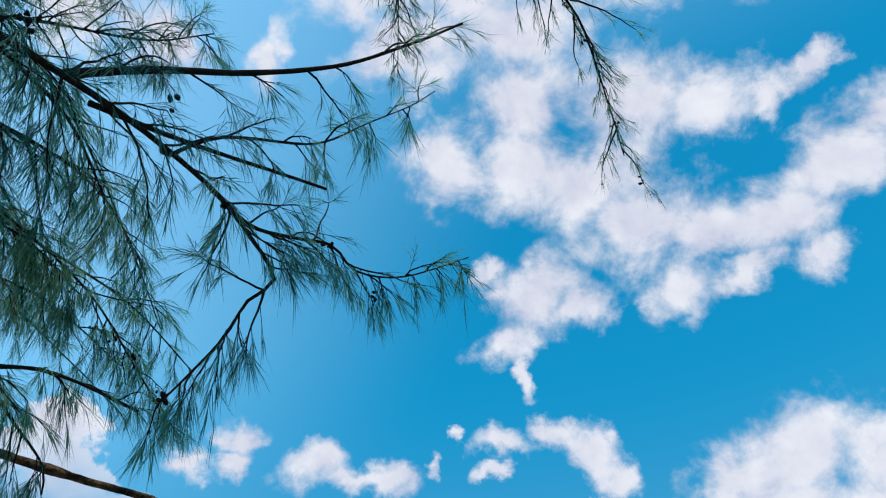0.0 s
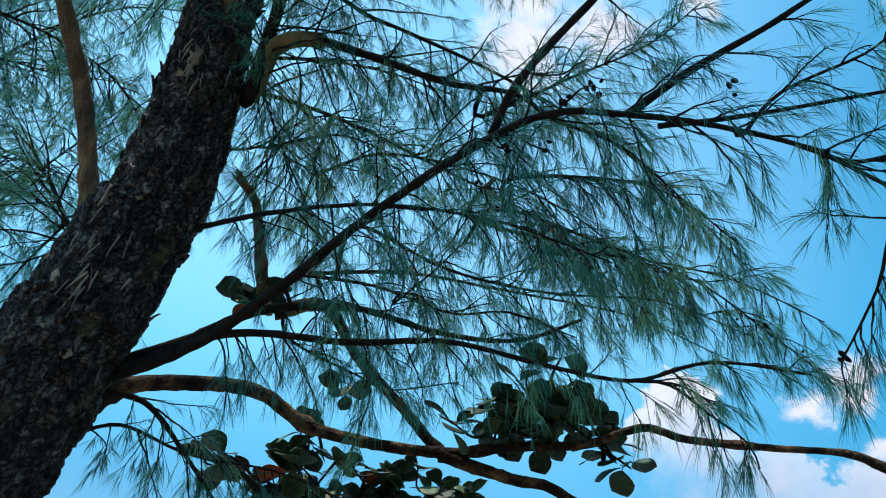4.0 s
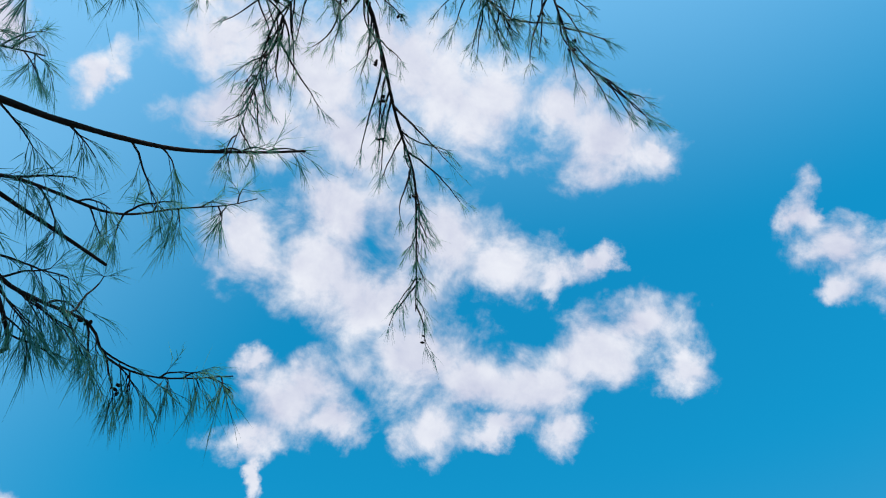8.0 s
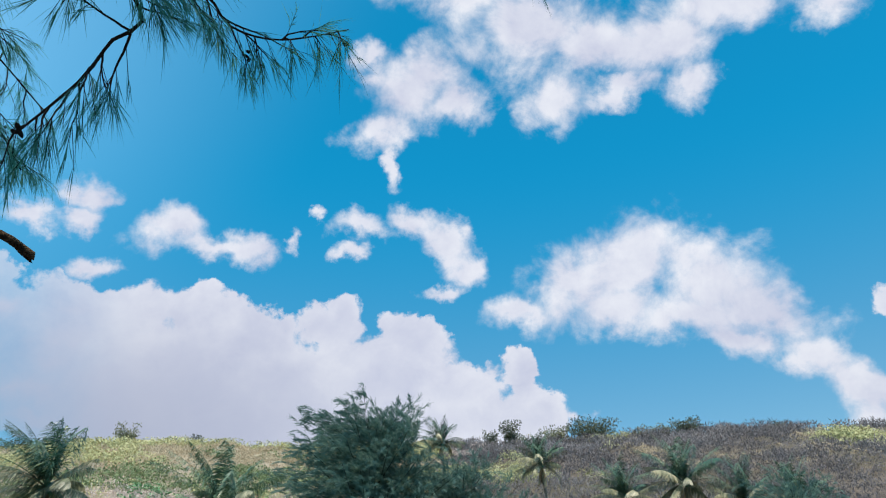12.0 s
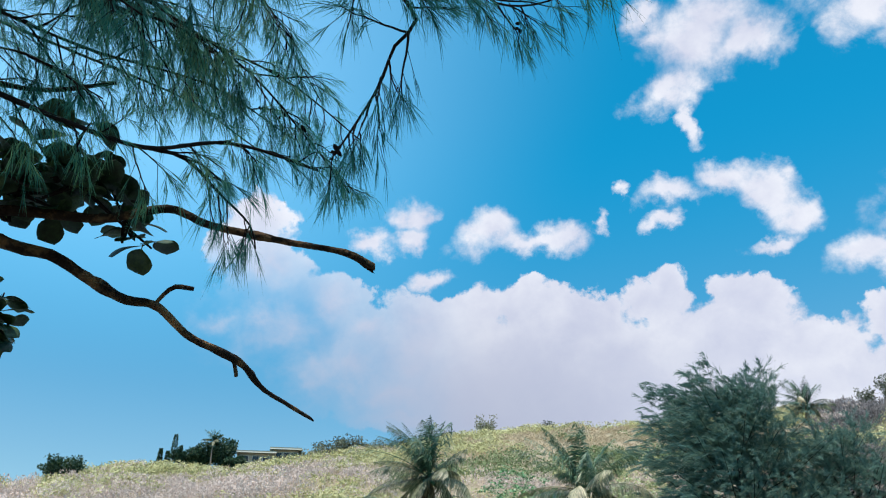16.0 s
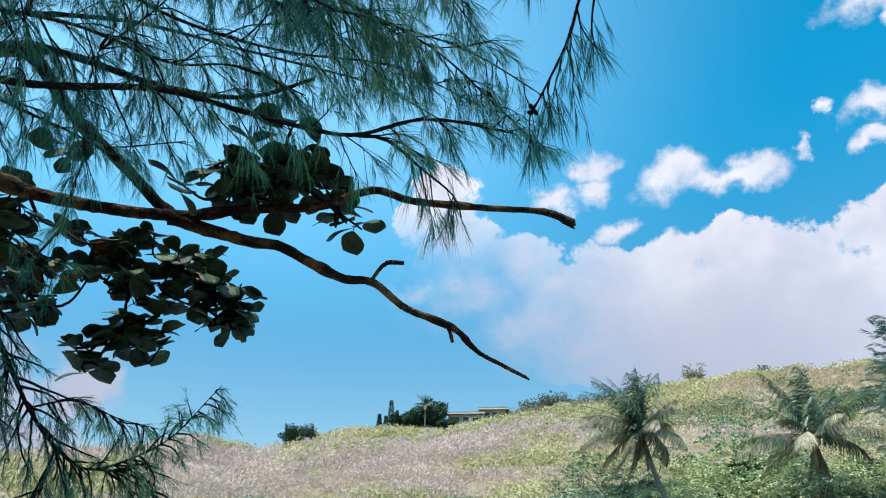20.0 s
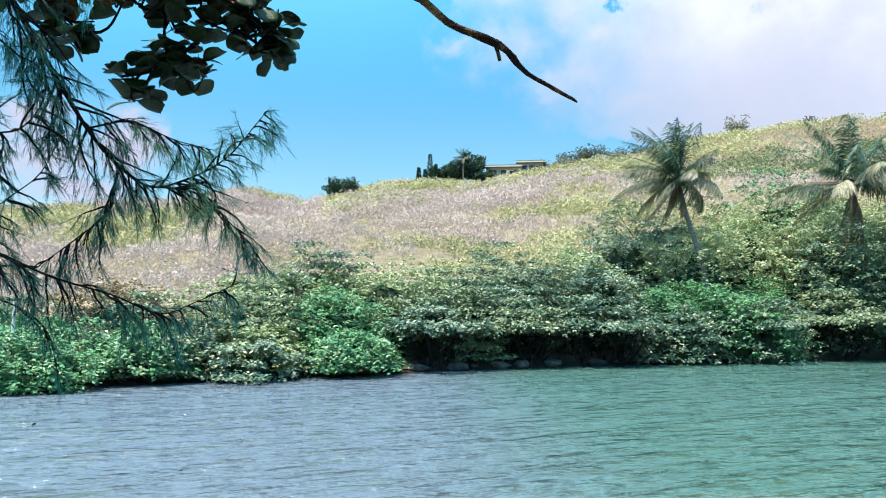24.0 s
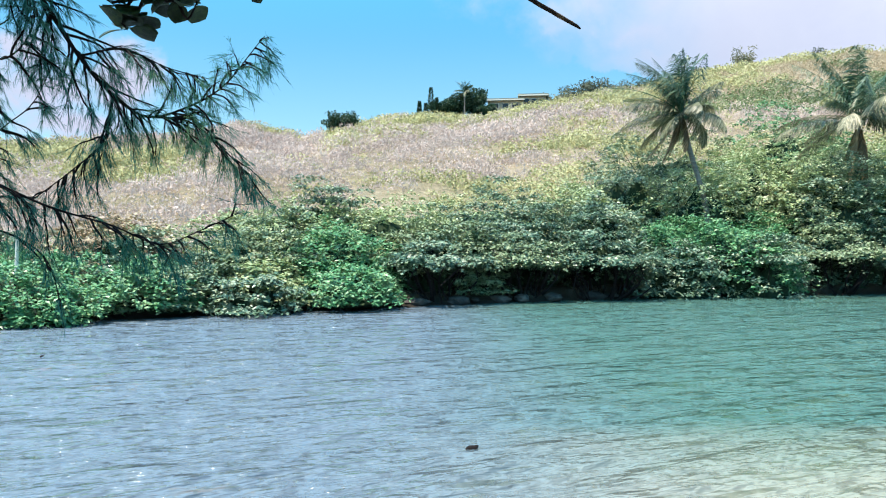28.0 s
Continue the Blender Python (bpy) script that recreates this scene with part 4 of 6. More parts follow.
def palm(base, crown, length, count, label, windy=0.14, dead=3, name="coconut_palm", seed=1, thick=0.15):
    g = np.random.default_rng(seed)
    root = thing(name, base, label, "palm tree", "coconut palms")
    base, crown = np.array(base, float), np.array(crown, float)
    top = crown - base
    line = smooth_line([(0, 0, -0.5), top * (0.35, 0.35, 0.4) * (0.75, 0.75, 1), top * (0.72, 0.72, 0.75), top], 0.16)
    t = np.linspace(0, 1, len(line))
    ring = 1 + 0.07 * (np.arange(len(line)) % 2)
    v, f = tube(line, thick * np.interp(t, [0, 0.08, 0.5, 1], [1.5, 1.05, 0.85, 0.72]) * ring, 10, 0.02)
    piece("trunk", v, f, PALM_BARK, root, "slender grey ringed trunk", smooth=True)
    for k in range(count + dead):
        dry = k >= count
        turn = k * 2.39996 + g.uniform(-0.25, 0.25)
        age = k / count
        lift = radians(84 - 100 * age**1.25 + g.uniform(-14, 14)) if not dry else radians(-64 + g.uniform(-18, 10))
        blow = np.array([-windy, 0.0, 0.03])
        c, s = math.cos(-turn), math.sin(-turn)
        local = np.array([blow[0] * c, blow[0] * s, blow[2]])
        droop = radians(38 + 34 * age + g.uniform(-14, 14) if not dry else 20)
        me = frond_mesh(length * g.uniform(0.8, 1.1) * (0.75 if dry else 1), lift, droop, local, 2 if dry else int(age > 0.58), seed * 100 + k)
        ob = new("frond", me)
        ob.parent = root
        ob.location, ob.rotation_euler = top, (0, 0, turn)
        if dry:
            tagged(ob, "dead brown hanging frond")
    for k in range(6):
        a = k * 1.047
        v, f = ico_ball(0.11, 1)
        ob = piece("coconut", v * (1, 1, 1.2) + top + np.array([0.24 * math.cos(a), 0.24 * math.sin(a), -0.22]), f, FROND, root, smooth=True)
    return root


def ground_at(x, y):
    return float(land(np.array([x]), np.array([y]))[0])


palm((14.2, 38.2, 1.2), (12.53, 38.38, 9.36), 3.7, 30, "tall leaning coconut palm with wind-blown fronds above the thicket", 0.27, 4, seed=3, thick=0.16)
palm((23.02, 39.01, 0.6), (22.04, 38.63, 9.05), 4.5, 23, "coconut palm with brown dead fronds rising from the thicket", 0.12, 5, seed=5, thick=0.17)
for k, (x, y, z, size, words) in enumerate(((55.8, 54.2, 20.6, 3.2, "coconut palm standing behind a big casuarina"), (59.8, 44.4, 17.2, 3.6, "dark coconut palm with drooping lower fronds on the slope"), (59.5, 35.3, 12.8, 3.8, "low coconut palm at the foot of the hill"), (58.4, 29.0, 12.9, 4.4, "wind-bent coconut palm at the foot of the hill"), (64.1, 26.6, 11.6, 4.0, "low coconut palm at the foot of the hill"), (70.0, 24.5, 12.0, 4.0, "coconut palm among far bank trees"))):
    b = ground_at(x, y)
    palm((x + 0.8, y, b - 0.2), (x, y, z), size, 28, words, 0.2, 3, seed=11 + k)
palm((4.27, 144.7, ground_at(4.27, 144.7) - 0.2), (4.27, 144.7, 33.4), 2.6, 16, "small palm among dark trees beside the hill house", 0.1, 0, seed=23)


# ---------------------------------------------------------------- far trees
def feather_tree(base, high, wide, label, sprays=34, name="casuarina_tree"):
    """A big far casuarina: rising limbs with feathery drooping sprays, pushed by the wind."""
    root = thing(name, base, label, "tree")
    v, f = tube(smooth_line([(0, 0, -0.5), (0.2, 0, high * 0.3), (-0.2, 0, high * 0.65), (-0.5, 0, high * 0.92)], 0.5), np.linspace(0.34, 0.06, len(smooth_line([(0, 0, -0.5), (0.2, 0, high * 0.3), (-0.2, 0, high * 0.65), (-0.5, 0, high * 0.92)], 0.5))), 9, 0.04)
    piece("trunk", v, f, TWIG, root)
    limbs, bases, ways = Heap(), [], []
    for k in range(150):
        t = 0.10 + 0.88 * (k / 150)
        a = k * 2.39996
        reach = wide / 2 * (1.0 - 0.25 * abs(t - 0.35) - 0.62 * max(0, t - 0.5)) * rng.uniform(0.6, 1.12)
        s = np.array([-0.3 * t, 0, high * t * 0.86])
        e = s + np.array([math.cos(a) * reach, math.sin(a) * reach, reach * rng.uniform(0.12, 0.55) + high * 0.05])
        mid = (s + e) / 2 + np.array([0, 0, -0.06 * reach])
        line = smooth_line([s, mid, e], 0.35)
        limbs.tubes([line], 0.07 * (1.1 - t), 0.012, 4)
        out = unit(e - s)
        for q in range(sprays):
            # A plume: a thin rising shoot that bends over with the wind, feathered along its length.
            p = line[int(len(line) * rng.uniform(0.25, 1.0)) - 1] + rng.normal(0, 0.3, 3)
            d = unit(out * 0.8 + rng.normal(0, 0.42, 3) + (-0.1, 0, 0.30 + 0.5 * t))
            size = rng.uniform(0.5, 1.25)
            shoot = [p]
            for w in range(6):
                shoot.append(shoot[-1] + d * size / 6)
                d = unit(d + (-0.14, 0, -0.16))
            shoot = np.array(shoot)
            m = 34
            w = rng.uniform(0.08, 1, m) ** 0.8 * 5.99
            i = w.astype(int)
            grow = unit(shoot[i + 1] - shoot[i])
            bases.append(shoot[i] + (shoot[i + 1] - shoot[i]) * (w - i)[:, None])
            ways.append(unit(grow + rng.normal(0, 0.26, (m, 3)) + (-0.30, 0, -0.30)))
    v, f = limbs.out()
    piece("limb_tangle", v, f, TWIG, root, kind="stuff")
    base_, way_ = np.vstack(bases), np.vstack(ways)
    n = len(base_)
    v, f = blades(base_, way_, rng.uniform(0.3, 0.65, n), rng.uniform(0.022, 0.036, n))
    piece("foliage", v, f, NEEDLE_FAR, root)
    return root


x, y = 33.6, 39.2
feather_tree((x, y, ground_at(x, y) - 0.2), 16.6, 13.5, "big dark blue-green casuarina with feathery wind-swept sprays")
x, y = 39.5, 36.5
feather_tree((x, y, ground_at(x, y) - 0.2), 12.6, 11.0, "lower dark casuarina leaning against a bigger one", 12)
x, y = 57.0, 20.0
feather_tree((x, y, ground_at(x, y) - 0.2), 9.0, 9.0, "dark feathery tree at the foot of the hill", 6)


def leafy_tree(base, high, wide, mat, label, lift=0.25, count=900, leaf=0.35, name="hill_tree", thin=False):
    root = thing(name, base, label, "tree", "trees on the hill")
    heap, tips = Heap(), []
    for k in range(9 if not thin else 14):
        a = k * 2.4
        e = np.array([math.cos(a) * wide * 0.36, math.sin(a) * wide * 0.36, high * rng.uniform(0.35 if thin else 0.6, 0.95)])
        line = smooth_line([(0, 0, -0.3), e * (0.2, 0.2, 0.4), e], 0.4)
        heap.tubes([line], 0.11 if not thin else 0.06, 0.02, 5)
        tips += [line[int(len(line) * q)] for q in ((0.3, 0.5, 0.75, 0.99) if thin else (0.6, 0.75, 0.9, 0.99))]
    v, f = heap.out()
    piece("trunk", v, f, TWIG, root)
    tips = np.array(tips)
    k = rng.integers(0, len(tips), count)
    d = unit(rng.normal(0, 1, (count, 3)))
    p = tips[k] + d * (rng.uniform(0.4, 1.0, count)[:, None] * (wide * 0.2, wide * 0.2, high * 0.13))
    p[:, 2] = np.maximum(p[:, 2], high * lift * 0.5)
    v, f = blades(p, unit(d + rng.normal(0, 0.5, (count, 3))), np.full(count, leaf), np.full(count, leaf * 0.7))
    piece("foliage", v, f, mat, root)
    return root


def spire_tree(base, high, wide, label):
    root = thing("conifer_tree", base, label, "tree", "conifers by the hill house")
    v, f = tube([(0, 0, -0.3), (0, 0, high * 0.5), (0, 0, high)], [0.12, 0.08, 0.02], 6)
    piece("trunk", v, f, TWIG, root)
    n = 900
    t = rng.uniform(0.04, 1, n)
    a = rng.uniform(0, 6.283, n)
    r = wide / 2 * (1 - t) ** 0.8 * (0.6 + 0.4 * np.abs(np.sin(t * 26)))
    d = np.stack([np.cos(a), np.sin(a), 0 * a], 1)
    v, f = blades(d * (r * rng.uniform(0.4, 1, n))[:, None] + np.stack([0 * t, 0 * t, high * t], 1), unit(d + (0, 0, 0.35)), np.full(n, 0.4), np.full(n, 0.16))
    piece("foliage", v, f, DARK_TREE, root)


def on_ray(az, r):
    return polar(np.array([az]), np.array([r]))[0]


for az, r, high in ((-1.85, 149, 4.3), (-1.35, 149, 4.0), (-0.95, 147, 7.4), (-0.5, 146.5, 5.4), (0.55, 152, 5.4), (1.0, 153, 5.8)):
    spire_tree(on_ray(az, r) - (0, 0, 0.2), high, high * 0.34, "dark narrow conifer beside the hill house")
for az, r, high, wide in ((-0.1, 149, 4.6, 5.2), (1.0, 148, 5.8, 5.6), (2.4, 147, 7.0, 5.2), (3.3, 146, 3.6, 4.2)):
    leafy_tree(on_ray(az, r) - (0, 0, 0.2), high, wide, DARK_TREE, "dense dark-green tree beside the hill house", 0.1, 3400, 0.44)
leafy_tree(on_ray(-8.0, 131) - (0, 0, 0.2), 3.9, 6.4, DARK_TREE, "lone round dark tree on the skyline", 0.1, 3000, 0.36)
for az, high, wide, mat, words in ((17.6, 3.2, 4.5, GREY_TREE, "thin grey-green shrub on the skyline"), (19.4, 2.4, 3.4, GREY_TREE, "thin grey-green shrub on the skyline"), (22.4, 5.6, 5.0, PALE_TREE, "pale upright half-bare tree on the skyline"), (7.0, 2.2, 6.0, PALE_TREE, "pale twiggy brush on the ridge"), (8.6, 3.2, 6.5, PALE_TREE, "pale twiggy brush on the ridge"), (10.4, 4.4, 7.5, GREY_TREE, "grey-green brush on the ridge"), (11.9, 4.2, 7.0, GREY_TREE, "grey-green brush on the ridge"), (13.2, 2.8, 5.5, PALE_TREE, "pale twiggy brush on the ridge"), (14.6, 3.2, 5.5, GREY_TREE, "grey-green brush on the ridge"), (16.0, 3.6, 5.0, GREY_TREE, "grey-green brush on the ridge"), (25.6, 2.2, 3.4, GREY_TREE, "green shrub on the ridge"), (27.2, 2.6, 3.6, GREY_TREE, "green shrub on the ridge"), (29.0, 2.4, 4.6, GREY_TREE, "green shrub on the ridge"), (49.6, 4.2, 3.6, GREY_TREE, "thin green tree on the ridge"), (51.2, 5.8, 4.6, GREY_TREE, "thin green tree on the ridge"), (54.6, 4.2, 6.0, PALE_TREE, "bushy grey-green tree on the ridge"), (57.4, 5.4, 11.0, GREY_TREE, "spreading grey-green tree on the ridge"), (61.2, 2.2, 5.0, PALE_TREE, "sparse shrub on the ridge"), (62.6, 2.8, 4.0, PALE_TREE, "sparse shrub on the ridge"), (64.4, 3.6, 6.0, GREY_TREE, "sparse shrub on the ridge"), (67.0, 1.8, 2.4, GREY_TREE, "sparse shrub on the ridge"), (70.5, 1.8, 3.0, GREY_TREE, "sparse shrub on the ridge"), (80.0, 1.8, 4.0, GREY_TREE, "low shrub on the ridge"), (83.0, 1.6, 4.0, GREY_TREE, "low shrub on the ridge")):
    leafy_tree(on_ray(az, float(ridge_r(az)) - 2) - (0, 0, 0.2), high, wide, mat, words, 0.2, int(300 + 60 * high * wide), 0.36, thin=True)
leafy_tree(on_ray(36.6, 50.0) - (0, 0, 0.2), 7.2, 4.2, THICKET["yellow"], "bright yellow-green bush in front of a casuarina", 0.6, 2200, 0.22)


# ---------------------------------------------------------------- hill house
def box(bm, x0, x1, y0, y1, z0, z1):
    m = Matrix.Translation(((x0 + x1) / 2, (y0 + y1) / 2, (z0 + z1) / 2)) @ Matrix.Diagonal((x1 - x0, y1 - y0, z1 - z0, 1))
    bmesh.ops.create_cube(bm, size=1, matrix=m)
    return bm


def hill_house():
    at = on_ray(5.9, 146.5)
    root = thing("hill_house", (at[0], at[1], at[2] + 0.5), "low flat-roofed cream house half hidden by hillside brush", "house")
    root.rotation_euler = (0, 0, radians(-6))
    for x0, x1, z, deep in ((-5.6, 0.6, 0.0, 6.0), (0.6, 5.4, 0.8, 5.0)):
        part("wall", box(bmesh.new(), x0, x1, 0, deep, -1, z + 2.3), HOUSE_WALL, root)
        roof = part("roof", box(bmesh.new(), x0 - 0.7, x1 + 0.6, -0.8, deep + 0.6, z + 2.5, z + 2.72), HOUSE_ROOF, root, "flat grey-green overhanging roof")
        part("fascia", box(bmesh.new(), x0 - 0.72, x1 + 0.62, -0.84, -0.80, z + 2.3, z + 2.52), FASCIA, roof, "pale fascia board")
        part("eave", box(bmesh.new(), x0 - 0.6, x1 + 0.5, -0.7, deep, z + 2.3, z + 2.5), HOUSE_ROOF, roof)
        n = 3
        for k in range(n):
            a = x0 + 0.4 + k * (x1 - x0 - 0.4) / n
            w = part("window", box(bmesh.new(), a, a + 1.3, -0.04, 0.02, z + 0.7, z + 1.9), FASCIA, root)
            part("pane", box(bmesh.new(), a + 0.08, a + 1.22, -0.06, -0.03, z + 0.78, z + 1.82), GLASS_DARK, w)


hill_house()


# ---------------------------------------------------------------- the far waterline
def waterline():
    for k in range(16):
        az = -6 + k * 2.1 + rng.uniform(-0.7, 0.7)
        r = float(bank_r(az)) + 0.1
        bm = bmesh.new()
        bmesh.ops.create_icosphere(bm, subdivisions=2, radius=1)
        s = rng.uniform(0.15, 0.42)
        for q in bm.verts:
            n = 1 + 0.28 * noise.noise(q.co * 1.7 + Vector((k, 0, 0)))
            q.co = Vector((q.co.x * s * 1.6, q.co.y * s, q.co.z * s * 0.55)) * n
        me = bpy.data.meshes.new("rock")
        bm.to_mesh(me)
        bm.free()
        me.materials.append(ROCK)
        ob = new("bank_rock", me)
        p = on_ray(az, r)
        ob.location, ob.rotation_euler = (p[0], p[1], max(0.02, p[2])), (0, 0, rng.uniform(0, 6))
        tagged(ob, "weathered grey-brown rock at the waterline", "rock", "rocks along the far bank")
    at = on_ray(-31.0, float(bank_r(-31)) + 0.4)
    n = 900
    base = np.concatenate([rng.normal(0, 0.9, (n, 1)), rng.normal(0, 0.35, (n, 1)), np.full((n, 1), -0.1)], 1) + at
    v, f = blades(base, unit(rng.normal(0, 0.18, (n, 3)) + (0, 0, 1)), rng.uniform(0.6, 1.3, n), np.full(n, 0.03))
    tagged(piece("dry_reeds", v, f, REED), "clump of dry straw-coloured reeds at the water's edge", "reeds", kind="stuff")
    v, f = tube([(0, 0, -0.5), (0.02, 0, 1.0), (0.05, 0, 2.1)], [0.06, 0.055, 0.05], 8, 0.03)
    at = on_ray(-30.4, float(bank_r(-31)) + 1.0)
    ob = piece("weathered_post", v, f, FASCIA)
    ob.location = at
    tagged(ob, "pale weathered post among bank bushes", "post")


waterline()
for x, y, size in ((0.32, 8.0, 0.07), (-3.7, 10.5, 0.032), (-8.2, 14.9, 0.04)):
    v, f = tube([(-size, 0, 0), (-0.4 * size, 0.1 * size, 0.012), (0.5 * size, -0.1 * size, 0.02), (size, 0.2 * size, 0.035)], [0.3 * size, 0.45 * size, 0.4 * size, 0.12 * size], 8, 0.08)
    ob = piece("driftwood_chip", v, f, TWIG, smooth=True)
    ob.location, ob.rotation_euler = (x, y, 0.0), (0, 0, 0.25)
    tagged(ob, "small dark piece of driftwood floating on the lagoon", "driftwood", "driftwood on the water")


# ---------------------------------------------------------------- the near casuarina
def ribbons(base, way, length, width, bend):
    """Hair-thin needles, each a bent tapering strip."""
    n = len(base)
    side = unit(np.cross(way, rng.normal(0, 1, (n, 3)))) * width[:, None]
    mid = base + way * (0.4 * length)[:, None] + bend * 0.15
    tip = base + way * length[:, None] + bend
    v = np.stack([base, mid + side, mid - side, tip], 1)
    f = np.array([(0, 1, 2), (2, 1, 3)])
    return v.reshape(-1, 3), (f[None] + 4 * np.arange(n)[:, None, None]).reshape(-1, 3)


def bough_foliage(line, start, twigs, reach, needle, seed, density=1.0, thick=1.0, hang=0.45, drop=0.55):
    """Drooping twigs along a bough and the needle tufts on them."""
    g = np.random.default_rng(seed)
    tang = unit(np.gradient(line, axis=0))
    wood, base, way, size = Heap(), [], [], []
    n = len(line)
    for k in range(twigs):
        s = start + (1 - start) * (k + g.uniform(0, 1)) / twigs
        i = min(n - 1, int(s * (n - 1)))
        d = unit(tang[i] * g.uniform(0.3, 0.9) + unit(np.cross(tang[i], g.normal(0, 1, 3))) * g.uniform(0.4, 1.0) + (0, 0, -hang * g.uniform(0.3, 1.3)))
        length = reach * g.uniform(0.35, 1.1) * np.interp(s, [0, 0.55, 0.8, 1], [1.15, 0.85, 0.5, 0.32])
        m = 9
        p = [line[i]]
        for q in range(m):
            p.append(p[-1] + d * length / m)
            d = unit(d + g.normal(0, 0.11, 3) + (0.012, -0.01, -0.07))
        p = np.array(p)
        wood.tubes([p], (0.0024 + 0.0056 * length) * thick, 0.0015 * thick, 4)
        dirs = unit(np.gradient(p, axis=0))
        sprigs = int((4 + length * 22) * density)
        for q in range(sprigs):
            j = 1 + int(g.uniform(0.15, 1) * (m - 0.01))
            e = unit(dirs[j] * 0.8 + unit(np.cross(dirs[j], g.normal(0, 1, 3))) * 0.7 + (0, 0, -0.42))
            ln = g.uniform(0.03, 0.12)
            a, b = p[j], p[j] + e * ln + np.array([0, 0, -0.3 * ln])
            wood.tubes([np.array([a, b])], 0.0013, 0.0008, 3)
            c = g.integers(8, 15)
            w = g.uniform(0.2, 1, c)[:, None]
            base.append(a + (b - a) * w)
            way.append(unit(e * 0.8 + g.normal(0, 0.2, (c, 3)) + (0, 0, -drop)))
            size.append(g.uniform(0.5, 1.2, c) * needle)
        c = 10
        base.append(np.repeat(p[-1:], c, 0))
        way.append(unit(dirs[-1] + g.normal(0, 0.25, (c, 3)) + (0, 0, -0.2)))
        size.append(g.uniform(0.6, 1.2, c) * needle)
    base, way, size = np.vstack(base), np.vstack(way), np.concatenate(size)
    bend = np.stack([g.normal(0, 0.10, len(size)), g.normal(0, 0.10, len(size)), -g.uniform(0.1, 0.36, len(size))], 1) * size[:, None]
    return wood.out(), ribbons(base, way, size, g.uniform(0.0008, 0.0014, len(size)), bend)


def wavy(points, step, amount, seed):
    """A line through points with the small crooks of grown wood."""
    g = np.random.default_rng(seed)
    line = smooth_line(points, step)
    n = len(line)
    off = sum(np.sin(np.linspace(0, w * n * step / 0.5, n) + g.uniform(0, 6))[:, None] * g.normal(0, 1, 3) / w for w in (2, 5, 11))
    fade = np.minimum(1, np.minimum(np.arange(n), np.arange(n)[::-1]) / 4)[:, None]
    return line + off * amount * fade


